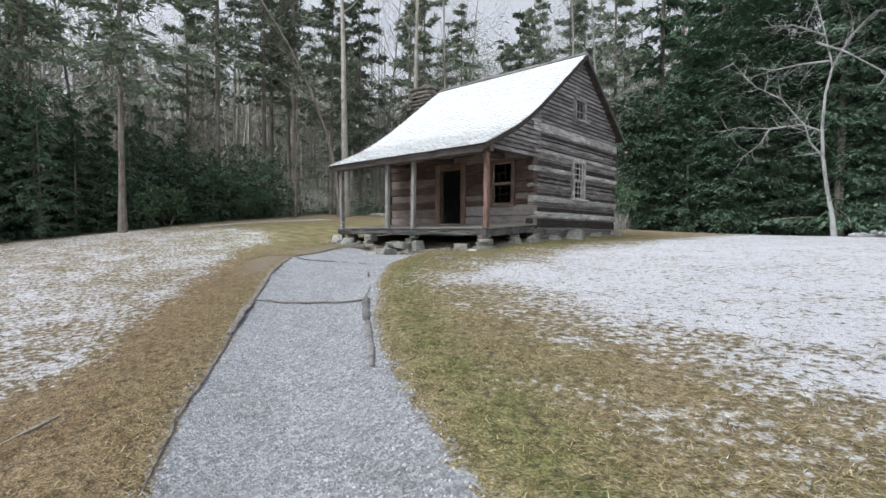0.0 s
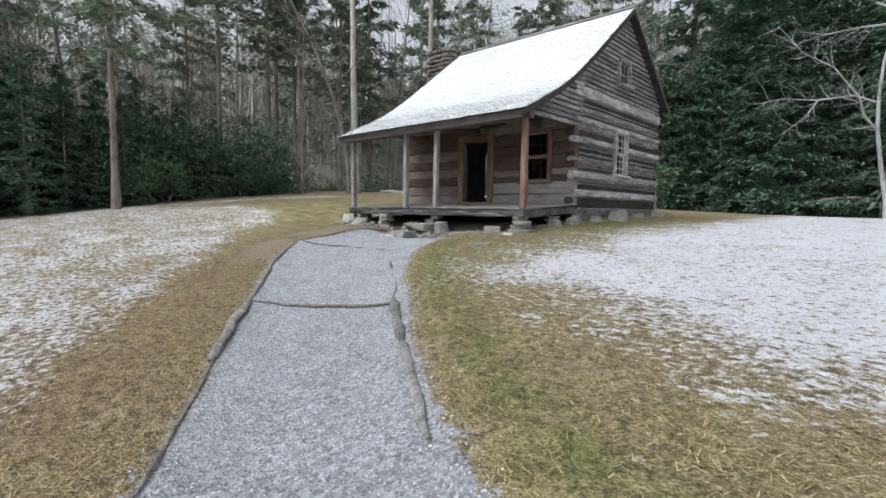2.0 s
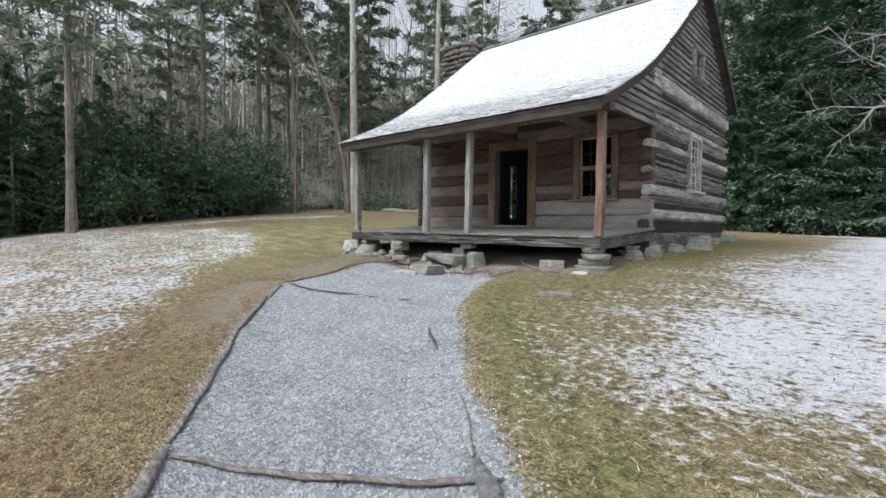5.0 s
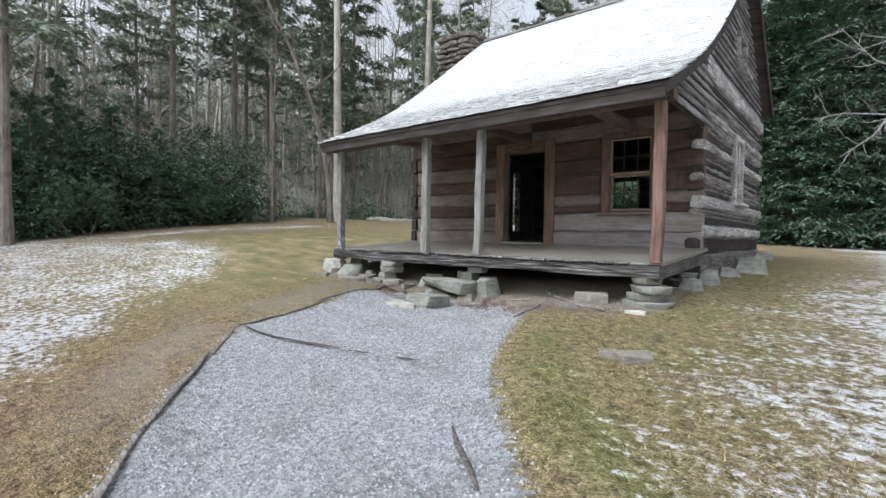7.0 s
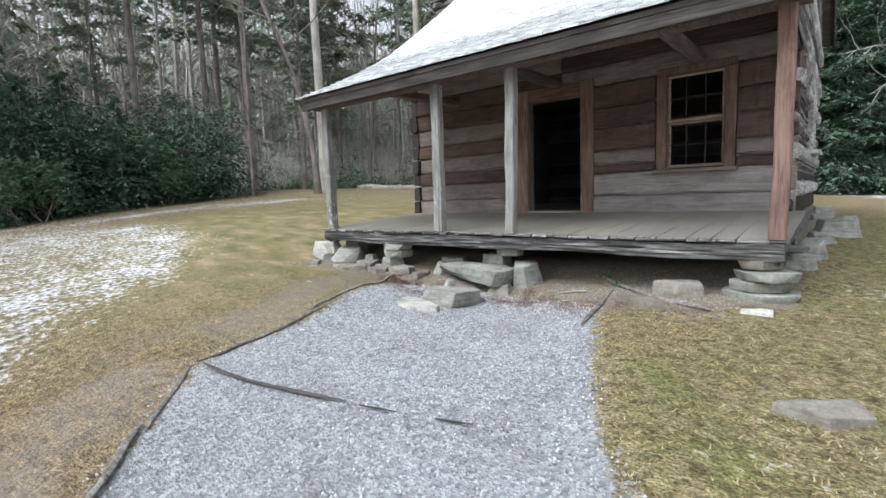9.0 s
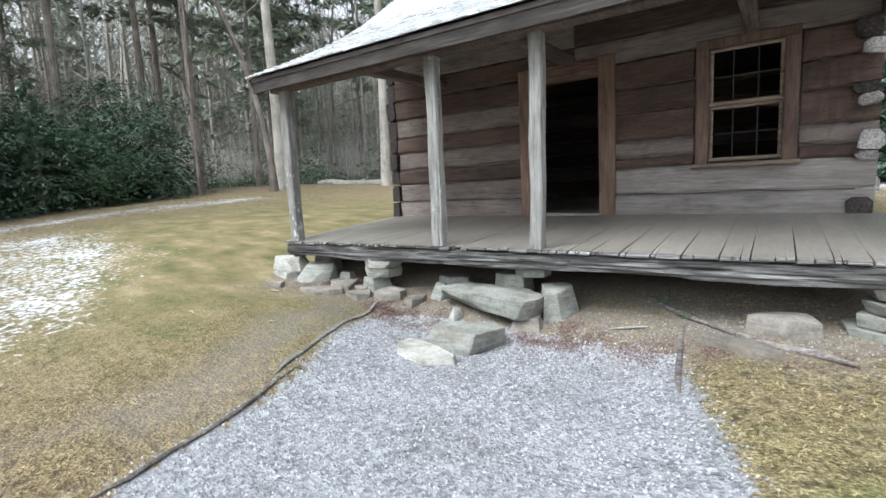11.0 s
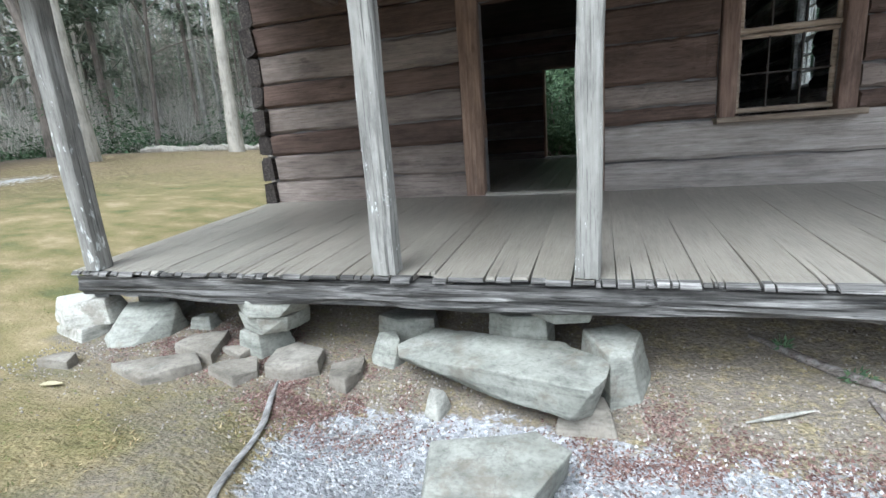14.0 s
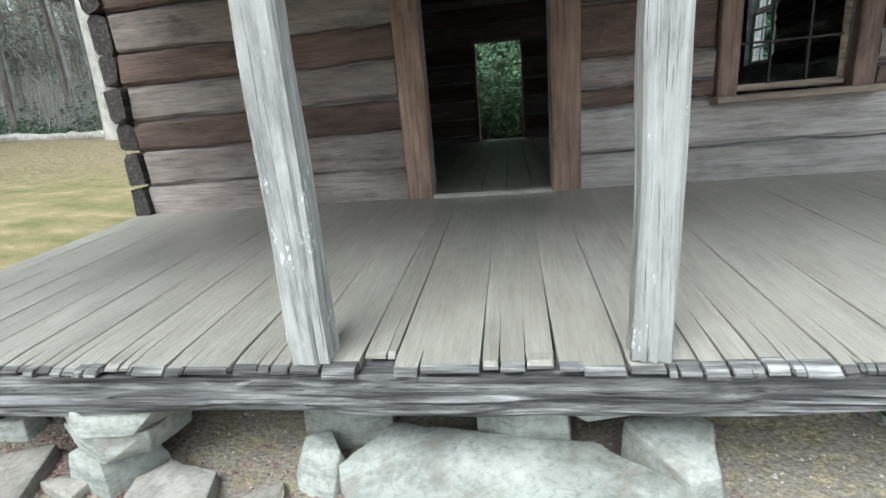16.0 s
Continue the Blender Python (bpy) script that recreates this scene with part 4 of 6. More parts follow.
JOINTS = [-14.2, -14.02, -13.83, -13.6, -13.4, -13.18, -12.97, -12.74, -12.53, -12.27, -12.02, -11.80, -11.56, -11.44, -11.15, -10.91, -10.70, -10.49, -10.32, -10.12]
while JOINTS[-1] < -8.2:
    JOINTS.append(JOINTS[-1] + rng.uniform(0.19, 0.27))
JOINTS[-1] = -7.93
for k, (xa, xb) in enumerate(zip(JOINTS[:-1], JOINTS[1:])):
    weathered_end(part("plank", plank(xa, xb, 500 + k, 10.20 if xa == -11.56 else FRONT_Y + rng.uniform(-0.012, 0.014)), DECK_WOOD, deck))


def rotten(p0, p1, w, h, seg, amp, seed):
    """A squared log whose faces have weathered into ridges along the grain, with knots and lost slivers."""
    p0, p1 = Vector(p0), Vector(p1)
    d = (p1 - p0).normalized()
    s = d.cross(Vector((0, 0, 1))).normalized()
    u = s.cross(d)
    n_r = 28
    v, f = [], []
    for i in range(seg + 1):
        t = i / seg
        o = p0.lerp(p1, t)
        g = t * (p1 - p0).length
        sway = 0.03 * noise.noise(Vector((g * 0.8, seed, 0)))
        for j in range(n_r):
            a = 2 * math.pi * (j + 0.5) / n_r
            ca, sa = math.cos(a), math.sin(a)
            k = 1.0 / max(abs(ca), abs(sa)) ** 0.8
            ridge = noise.noise(Vector((g * 0.9, j * 0.9, seed))) * 0.3 + noise.noise(Vector((g * 2.2, j * 2.3, seed + 7))) * 0.25
            lump = noise.noise(Vector((g * 1.6, ca * 0.8, seed + sa * 0.8))) * 0.5
            gone = -0.9 * max(0.0, noise.noise(Vector((g * 1.7, j * 0.35, seed + 20))) - 0.28)
            knot = 0.5 * max(0.0, noise.noise(Vector((g * 3.1, j * 0.5, seed + 40))) - 0.35)
            q = (1.25 * ridge + 0.9 * lump + 1.3 * gone + knot) * amp
            v.append(o + s * (ca * k * (w / 2 + q)) + u * (sa * k * (h / 2 + 0.6 * q) + sway * (0.5 if sa < 0 else 0.1)))
    for i in range(seg):
        for j in range(n_r):
            a, b = i * n_r + j, i * n_r + (j + 1) % n_r
            f.append((a, b, b + n_r, a + n_r))
    f += [tuple(range(n_r - 1, -1, -1)), tuple(range(seg * n_r, (seg + 1) * n_r))]
    return v, f


part("front_sill_beam", rotten((-14.15, FRONT_Y + 0.11, deck_z(10.1) - 0.110), (-7.95, FRONT_Y + 0.11, deck_z(10.1) - 0.118), 0.19, 0.15, 300, 0.055, 3.0), SILL_WOOD, cabin, "split and rotting grey sill log")
part("side_sill_beam", rotten((-8.06, 10.2, deck_z(10.2) - 0.14), (-8.06, Y0 - 0.02, deck_z(Y0) - 0.16), 0.17, 0.18, 24, 0.03, 9.0), SILL_WOOD, cabin)
part("side_sill_beam", rotten((-14.05, 10.2, deck_z(10.2) - 0.14), (-14.05, Y0 - 0.02, deck_z(Y0) - 0.16), 0.17, 0.18, 24, 0.03, 15.0), SILL_WOOD, cabin)

# roof: sheathing with the shingles on it
def roof_sheet(ys, lo, hi):
    v, f = [], []
    for y in ys:
        for xx in (ROOF_X0 + 0.03, ROOF_X1 - 0.03):
            v += [(xx, y, roof_z(y) - lo), (xx, y, roof_z(y) - hi)]
    for i in range(len(ys) - 1):
        a = i * 4
        f += [(a, a + 4, a + 6, a + 2), (a + 1, a + 3, a + 7, a + 5), (a, a + 1, a + 5, a + 4), (a + 2, a + 6, a + 7, a + 3)]
    e = (len(ys) - 1) * 4
    f += [(0, 2, 3, 1), (e, e + 1, e + 3, e + 2)]
    return v, f


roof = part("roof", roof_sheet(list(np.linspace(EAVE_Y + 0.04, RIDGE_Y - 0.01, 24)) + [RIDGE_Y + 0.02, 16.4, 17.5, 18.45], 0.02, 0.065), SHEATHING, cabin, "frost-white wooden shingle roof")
part("fascia", beam((ROOF_X0 + 0.04, EAVE_Y + 0.07, EAVE_Z - 0.095), (ROOF_X1 - 0.04, EAVE_Y + 0.07, EAVE_Z - 0.095), 0.035, 0.13, 8, 0.004, 0.008), FASCIA_WOOD, roof)
for xx in (ROOF_X0 + 0.02, ROOF_X1 - 0.02):
    ys = list(np.linspace(EAVE_Y + 0.05, RIDGE_Y, 12)) + [18.45]
    part("barge_board", join(*[beam((xx, a, roof_z(a) - 0.085), (xx, b, roof_z(b) - 0.085), 0.035, 0.12, 1, 0.002) for a, b in zip(ys[:-1], ys[1:])]), FASCIA_WOOD, roof)
part("ridge_board", beam((ROOF_X0, RIDGE_Y - 0.07, RIDGE_Z - 0.01), (ROOF_X1, RIDGE_Y - 0.07, RIDGE_Z - 0.01), 0.03, 0.19, 8, 0.008, 0.006, up=(0, 0.77, 0.62)), CAP_WOOD, roof, "weathered grey capping board along the ridge")

# ---- chimney of rubble stone ----
def rock(size, seed, rough=0.22, sub=2, flat=1.0):
    bm = bmesh.new()
    bmesh.ops.create_icosphere(bm, subdivisions=sub, radius=1.0)
    v = []
    for q in bm.verts:
        c = q.co
        k = 1.0 / max(abs(c.x), abs(c.y), abs(c.z)) ** 0.62
        d = 1 + rough * noise.noise(c * 1.4 + Vector((seed, seed * 0.7, 0))) + 0.45 * rough * noise.noise(c * 3.7 + Vector((0, seed, 4))) + 0.22 * rough * noise.noise(Vector((c.x * 7, c.y * 7, c.z * 12 + seed)))
        v.append(Vector((c.x * size[0], c.y * size[1], c.z * size[2])) * (k * d * 0.80))
    f = [tuple(w.index for w in p.verts) for p in bm.faces]
    bm.free()
    return v, f


def moved(shape, m):
    return [m @ Vector(q) for q in shape[0]], shape[1]


chimney = part("chimney", join(box(-15.35, -14.45, 14.8, 15.8, 0.6, 6.95), box(-15.7, -14.3, 14.5, 16.1, 0.6, 4.2)), STONE_DARK, cabin, "dry-laid rubble stone chimney")
zc = 4.3
while zc < 7.12:
    h = rng.uniform(0.13, 0.2)
    for side in range(4):
        n_st = 3
        for k in range(n_st):
            t = (k + 0.5) / n_st + rng.uniform(-0.06, 0.06)
            cx, cy = [(-15.4 + t, 14.76), (-15.4 + t, 15.84), (-15.4, 14.76 + 1.08 * t), (-14.4, 14.76 + 1.08 * t)][side]
            part("stone", moved(rock((rng.uniform(0.2, 0.3), rng.uniform(0.16, 0.24), h * 0.75), rng.uniform(0, 99), 0.3, 1), pose(cx, cy, zc + h / 2, 0, 0, rng.uniform(-15, 15) + (90 if side > 1 else 0))), STONE_DARK, chimney)
    zc += h

# ---- loose stones under and before the porch ----
def block(name, top, foot, mat, label, seed, rough=0.012):
    """A broken block: the hull of an upper and a lower ring of corners, with worn arrises and a rough skin."""
    bm = bmesh.new()
    for p in (*top, *foot):
        bm.verts.new(p)
    hull = bmesh.ops.convex_hull(bm, input=bm.verts[:])
    for q in [q for q in bm.verts if not q.link_faces]:
        bm.verts.remove(q)
    bmesh.ops.dissolve_limit(bm, angle_limit=radians(6), verts=bm.verts[:], edges=bm.edges[:])
    bmesh.ops.bevel(bm, geom=bm.edges[:], offset=0.009, segments=2, profile=0.6, affect="EDGES", clamp_overlap=True)
    bmesh.ops.triangulate(bm, faces=bm.faces[:])
    for _ in range(4):
        far = [e for e in bm.edges if e.calc_length() > 0.05]
        if not far:
            break
        bmesh.ops.subdivide_edges(bm, edges=far, cuts=1)
        bmesh.ops.triangulate(bm, faces=[q for q in bm.faces if len(q.verts) > 3])
    bm.normal_update()
    for q in bm.verts:
        c = q.co
        k = noise.noise(c * 5 + Vector((seed, 0, 0))) + 0.6 * noise.noise(Vector((c.x * 11, c.y * 11, c.z * 30 + seed))) + 0.3 * noise.noise(c * 34)
        q.co = c + q.normal * (k * rough)
    d = bpy.data.meshes.new(name)
    bm.to_mesh(d)
    bm.free()
    d.materials.append(mat)
    d.polygons.foreach_set("use_smooth", [True] * len(d.polygons))
    d.set_sharp_from_angle(angle=radians(31))
    return tagged(new(name, d), label, "stone", "stones before the porch")


def ring(pts, z):
    return [(x, y, z + dz) for x, y, dz in [(*p, 0.0) if len(p) == 2 else p for p in pts]]


# the long slab lies across smaller blocks; its front edge is undercut
block("step_stone", ring([(-11.55, 10.40), (-11.07, 10.34), (-10.75, 10.30), (-10.52, 10.09), (-10.53, 9.94), (-10.60, 9.80), (-10.86, 9.87), (-11.16, 9.97), (-11.62, 10.02, -0.02), (-11.70, 10.17, -0.015)], 0.97),
      ring([(-11.72, 10.22, 0.05), (-11.49, 10.13, 0.02), (-11.16, 9.98), (-10.90, 9.88), (-10.70, 9.84, -0.02), (-10.60, 9.90, -0.02), (-10.55, 10.2), (-11.4, 10.36)], 0.80), STONE_GREY, "long grey-green slab serving as porch step", 1)
block("step_stone", ring([(-11.29, 9.55), (-10.95, 9.68), (-10.84, 9.72), (-10.68, 9.60), (-10.80, 9.31), (-11.22, 9.28)], 0.79), ring([(-11.33, 9.52), (-10.88, 9.74), (-10.70, 9.66), (-10.84, 9.26), (-11.26, 9.24)], 0.62), STONE_GREY, "grey flat stone set as lower step", 2, 0.008)
block("step_stone", ring([(-11.45, 9.12), (-11.40, 9.23), (-11.15, 9.20), (-10.84, 9.06), (-10.80, 8.98), (-10.98, 8.83), (-11.29, 8.91)], 0.705), ring([(-11.49, 9.12), (-11.42, 9.26), (-11.12, 9.24), (-10.80, 9.08), (-10.77, 8.96), (-10.97, 8.80), (-11.31, 8.88)], 0.58), STONE_PALE, "pale flat stone lying in the gravel", 3, 0.008)
block("stone", ring([(-11.02, 8.80), (-10.85, 8.88), (-10.72, 8.76), (-10.83, 8.63)], 0.655), ring([(-11.04, 8.8), (-10.85, 8.9), (-10.70, 8.76), (-10.83, 8.61)], 0.56), STONE_BROWN, "flat stone sunk in the gravel", 4, 0.006)
block("stone", ring([(-10.66, 10.36), (-10.45, 10.46), (-10.36, 10.34), (-10.42, 10.12, -0.04), (-10.52, 10.06, -0.03)], 1.03), ring([(-10.68, 10.3), (-10.52, 10.02), (-10.36, 10.10), (-10.28, 10.4), (-10.5, 10.55)], 0.68), STONE_GREY, "upright grey block beside the porch step", 5)
block("stone", ring([(-11.90, 10.34), (-11.80, 10.38), (-11.72, 10.26)], 0.95), ring([(-11.96, 10.28), (-11.84, 10.44), (-11.68, 10.3), (-11.76, 10.14), (-11.90, 10.16)], 0.72), STONE_GREY, "small upright grey block beside the porch step", 6)
block("stone", ring([(-11.44, 9.98), (-11.35, 9.95), (-11.38, 9.88)], 0.81), ring([(-11.46, 10.0), (-11.32, 9.97), (-11.36, 9.84), (-11.45, 9.88)], 0.69), STONE_PALE, "small pale wedge stone under the porch step", 7, 0.005)
block("stone", ring([(-10.75, 9.92), (-10.52, 9.92), (-10.55, 10.05), (-10.7, 10.06)], 0.80), ring([(-10.78, 9.86), (-10.48, 9.86), (-10.5, 10.1), (-10.75, 10.1)], 0.66), STONE_BROWN, "flat stone wedged under the porch step", 8, 0.006)
# left end of the porch
block("stone", ring([(-14.46, 10.16), (-14.34, 10.34), (-14.04, 10.32), (-13.98, 10.16), (-14.2, 10.04)], 1.16), ring([(-14.50, 10.14), (-14.36, 10.4), (-13.98, 10.38), (-13.94, 10.14), (-14.2, 9.99)], 0.98), STONE_PALE, "chalky pale boulder beside the porch", 9)
block("stone", ring([(-14.36, 10.05), (-14.2, 10.3), (-14.0, 10.24), (-14.04, 10.0)], 0.985), ring([(-14.38, 10.02), (-14.2, 10.34), (-13.96, 10.28), (-14.02, 9.95)], 0.82), STONE_PALE, "chalky pale stone under a boulder", 10)
block("stone", ring([(-13.92, 10.30), (-13.56, 10.38), (-13.50, 10.34), (-13.84, 10.14, -0.04)], 1.09), ring([(-13.98, 10.04), (-13.78, 9.93), (-13.66, 9.97), (-13.50, 10.2), (-13.5, 10.42), (-13.96, 10.36)], 0.83), STONE_GREY, "leaning grey block under the porch end", 11, 0.008)
block("stone", ring([(-13.96, 10.42), (-13.70, 10.46), (-13.66, 10.6), (-13.95, 10.6)], 1.18), ring([(-13.98, 10.40), (-13.68, 10.42), (-13.64, 10.64), (-13.97, 10.64)], 0.84), STONE_GREY, "grey stone holding up the porch corner", 12)
block("stone", ring([(-13.42, 10.36), (-13.28, 10.38), (-13.28, 10.46), (-13.4, 10.46)], 0.97), ring([(-13.45, 10.33), (-13.25, 10.35), (-13.25, 10.5), (-13.43, 10.5)], 0.84), STONE_GREY, "small grey stone on the soil", 13, 0.006)
for top_, foot_, z_top, z_foot, lab_, seed_ in (
        ([(-12.86, 10.22), (-12.70, 10.12), (-12.36, 10.16), (-12.30, 10.30), (-12.6, 10.42), (-12.84, 10.4)], [(-12.82, 10.2), (-12.68, 10.1), (-12.46, 10.12), (-12.38, 10.3), (-12.6, 10.42), (-12.82, 10.4)], 1.205, 1.10, "broad grey stone bearing the porch sill", 21),
        ([(-12.84, 10.2), (-12.62, 10.11), (-12.42, 10.16), (-12.40, 10.38), (-12.8, 10.4)], [(-12.80, 10.19), (-12.6, 10.1), (-12.46, 10.18), (-12.42, 10.38), (-12.78, 10.4)], 1.098, 0.985, "grey fieldstone stacked under the porch sill", 22),
        ([(-12.82, 10.16), (-12.64, 10.12), (-12.55, 10.3), (-12.78, 10.36)], [(-12.84, 10.14), (-12.62, 10.1), (-12.5, 10.34), (-12.8, 10.4)], 0.983, 0.76, "small grey fieldstone at the foot of a stack", 23),
        ([(-11.2, 10.42), (-11.05, 10.34), (-10.86, 10.36), (-10.84, 10.54), (-11.18, 10.56)], [(-11.22, 10.4), (-11.05, 10.32), (-10.84, 10.34), (-10.82, 10.58), (-11.2, 10.6)], 1.085, 0.7, "grey fieldstone between the step and the sill", 24),
        ([(-10.96, 10.36), (-10.8, 10.25), (-10.6, 10.29), (-10.58, 10.44), (-10.9, 10.48)], [(-10.94, 10.35), (-10.8, 10.26), (-10.62, 10.3), (-10.6, 10.44), (-10.9, 10.46)], 1.205, 1.09, "thin flat stone wedged under the porch sill", 25),
        ([(-11.98, 10.52), (-11.8, 10.44), (-11.58, 10.5), (-11.62, 10.66), (-11.9, 10.7)], [(-12.0, 10.5), (-11.8, 10.42), (-11.56, 10.48), (-11.6, 10.7), (-11.92, 10.74)], 0.99, 0.74, "flat grey stone on the soil under the porch", 26)):
    block("stone", ring(top_, z_top), ring(foot_, z_foot), STONE_GREY, lab_, seed_, 0.009)
for cx_, cy_, wx_, wy_, z_top, lab_, seed_ in ((-7.62, 14.3, 0.34, 0.42, 1.36, "large grey boulder against the gable wall", 31), (-7.84, 12.12, 0.2, 0.36, 1.2, "grey boulder at the foot of the gable wall", 32), (-7.94, 11.42, 0.2, 0.22, 1.14, "grey boulder beside the porch end", 33), (-7.8, 13.3, 0.2, 0.3, 1.2, "flat grey boulder at the foot of the gable wall", 34), (-7.84, 16.2, 0.22, 0.4, 1.3, "grey boulder at the foot of the gable wall", 35), (-7.9, 18.0, 0.3, 0.3, 1.36, "grey boulder at the cabin's far corner", 36)):
    r = random.Random(seed_)
    pts = [(cx_ + wx_ * math.cos(q) * r.uniform(0.8, 1.1), cy_ + wy_ * math.sin(q) * r.uniform(0.8, 1.1)) for q in [k * math.pi / 3 + r.uniform(-0.25, 0.25) for k in range(6)]]
    block("stone", ring([(cx_ + (p[0] - cx_) * 0.72, cy_ + (p[1] - cy_) * 0.72, r.uniform(-0.07, 0.02)) for p in pts], z_top), ring(pts, gz(cx_, cy_) - 0.08), STONE_GREY, lab_, seed_)
FLATS = [([(-13.51, 9.77), (-13.39, 9.89), (-13.04, 9.99), (-12.93, 9.91), (-13.01, 9.76), (-13.13, 9.66)], 0.05), ([(-13.26, 10.04), (-13.31, 10.24), (-13.04, 10.30), (-12.90, 9.97)], 0.06), ([(-12.85, 9.88), (-12.83, 10.01), (-12.61, 10.05), (-12.51, 9.91), (-12.59, 9.79)], 0.05),
         ([(-12.47, 9.93), (-12.57, 10.18), (-12.46, 10.26), (-12.24, 10.22), (-12.16, 10.02), (-12.32, 9.91)], 0.07), ([(-12.05, 9.95), (-12.13, 10.12), (-11.95, 10.22), (-11.90, 10.07), (-11.93, 9.92)], 0.045), ([(-13.99, 9.66), (-13.97, 9.82), (-13.8, 9.78), (-13.77, 9.69)], 0.05),
         ([(-12.95, 10.12), (-12.86, 10.2), (-12.72, 10.16), (-12.76, 10.06)], 0.04), ([(-9.26, 9.86), (-9.12, 9.98), (-8.86, 9.84), (-8.74, 9.68), (-8.95, 9.64)], 0.04), ([(-7.84, 8.16), (-7.74, 8.34), (-7.5, 8.42), (-7.42, 8.26), (-7.6, 8.1)], 0.035),
         ([(-8.98, 10.1), (-8.9, 10.3), (-8.62, 10.3), (-8.54, 10.12), (-8.74, 10.04)], 0.12), ([(-8.2, 9.74), (-8.14, 9.84), (-7.98, 9.82), (-7.98, 9.74)], 0.03)]
for k, (pts, up_) in enumerate(FLATS):
    mx, my = sum(p[0] for p in pts) / len(pts), sum(p[1] for p in pts) / len(pts)
    zg = gz(mx, my)
    low = [(mx + (p[0] - mx) * 1.07, my + (p[1] - my) * 1.07) for p in pts]
    block("stone", ring([(*p, 0.012 * (-1) ** j) for j, p in enumerate(pts)], zg + up_), ring(low, zg - 0.10), STONE_PALE if k == 10 else STONE_BROWN, "brown-grey flat stone half sunk in soil" if k != 10 else "small pale stone lying on the grass", 80 + k, 0.007)
# stacked piers
PIERS = [
         (-8.10, 10.32, 0.30, 0.26, "stack"), (-8.02, 11.4, 0.2, 0.2, "stack"), (-8.1, 12.6, 0.24, 0.24, "stack"), (-8.1, 15.6, 0.24, 0.22, "stack"),
         (-14.1, 12.5, 0.3, 0.28, "stack"), (-14.1, 15.3, 0.3, 0.28, "stack"), (-14.1, 18.0, 0.3, 0.28, "stack"), (-11.2, 12.6, 0.3, 0.28, "stack"), (-11.2, 18.0, 0.3, 0.28, "stack")]
for k, (sx, sy, rx_, ry_, how) in enumerate(PIERS):
    base = gz(sx, sy) - 0.04
    top = 1.20 if sy < 12 else 1.03
    if how in ("pale", "block"):
        top = 1.10 if sy > 12 or how == "pale" else 1.0
    courses = {"stack": 4, "pale": 2, "one": 1, "block": 1, "flat": 1}[how]
    if how == "flat":
        top = min(top, base + 0.19)
    z0 = base
    r = random.Random(200 + k)
    for c in range(courses):
        h = (top - base) / courses
        mat = STONE_PALE if how == "pale" else (STONE_GREY if r.random() < 0.6 else STONE_BROWN)
        ox, oy, turn = sx + r.uniform(-0.05, 0.05), sy + r.uniform(-0.03, 0.03), r.uniform(-0.4, 0.4)
        grow = r.uniform(0.85, 1.15) * (0.8 if c % 2 else 1.0)
        corners = [(ox + grow * (rx_ * math.cos(q) * math.cos(turn) - ry_ * math.sin(q) * math.sin(turn)), oy + grow * (rx_ * math.cos(q) * math.sin(turn) + ry_ * math.sin(q) * math.cos(turn))) for q in [t * math.pi / 3 + r.uniform(-0.3, 0.3) for t in range(6)]]
        o = block("pier_stone", ring([(*p, r.uniform(-0.008, 0.004)) for p in corners], z0 + h), ring([(ox + (p[0] - ox) * r.uniform(0.82, 1.0), oy + (p[1] - oy) * r.uniform(0.82, 1.0)) for p in corners], z0 + 0.006), mat, "", 300 + 7 * k + c, 0.008)
        tagged(o, "chalky pale boulder beside the porch" if how == "pale" else "grey fieldstone stacked under the cabin sill", "stone", "pier stones")
        z0 += h


# ---- timbers along and across the path ----
def timber(name, pts, w, h, mat, label, seed, group=""):
    r = random.Random(seed)
    if name == "edge_log":
        w *= 0.66
    path, rad = [], []
    for (a, b) in zip(pts[:-1], pts[1:]):
        n_s = max(2, int(math.dist(a, b) / 0.18))
        for i in range(n_s):
            t = i / n_s
            xx, yy = a[0] + (b[0] - a[0]) * t, a[1] + (b[1] - a[1]) * t
            path.append((xx + r.uniform(-0.011, 0.011), yy + r.uniform(-0.011, 0.011), gz(xx, yy) + h * r.uniform(0.02, 0.32)))
            rad.append(w * r.uniform(0.82, 1.12))
    xx, yy = pts[-1]
    path.append((xx, yy, gz(xx, yy) + h * 0.2))
    rad.append(w * 0.6)
    rad[0] *= 0.45
    rad[-1] *= 0.6
    v, f = tube(path, rad, 10)
    mid = [p for p in path for _ in range(10)]
    if name in ("edge_log", "cross_log"):
        v = [Vector((q.x, q.y, c[2] + (q.z - c[2]) * 0.55)) for q, c in zip(v, mid)]
    v = [Vector(q) + Vector((0.3 * w * noise.noise(Vector(q) * 11), 0.3 * w * noise.noise(Vector(q) * 13 + Vector((5, 0, 0))), 0.012 * noise.noise(Vector(q) * 9))) for q in v]
    f.append(tuple(range(9, -1, -1)))
    return tagged(part(name, (v, f), mat), label, "timber", group)


LEFT_LOG = [(-3.4, 1.22), (-4.4, 1.8), (-5.35, 2.45), (-6.3, 3.05)]
timber("edge_log", [(-1.75, 0.13), (-2.15, 0.42)], 0.012, 0.016, TIMBER, "thin weathered log edging the gravel path", 1, "path edging logs")
timber("edge_log", [(-2.75, 0.8), (-3.35, 1.2)], 0.011, 0.016, TIMBER, "thin weathered log edging the gravel path", 51, "path edging logs")
timber("edge_log", LEFT_LOG, 0.015, 0.024, TIMBER, "thin weathered log edging the gravel path", 2, "path edging logs")
timber("edge_log", [(-6.05, 2.88), (-7.0, 3.5), (-7.7, 4.0)], 0.066, 0.1, TIMBER, "split brown log edging the gravel path", 3, "path edging logs")
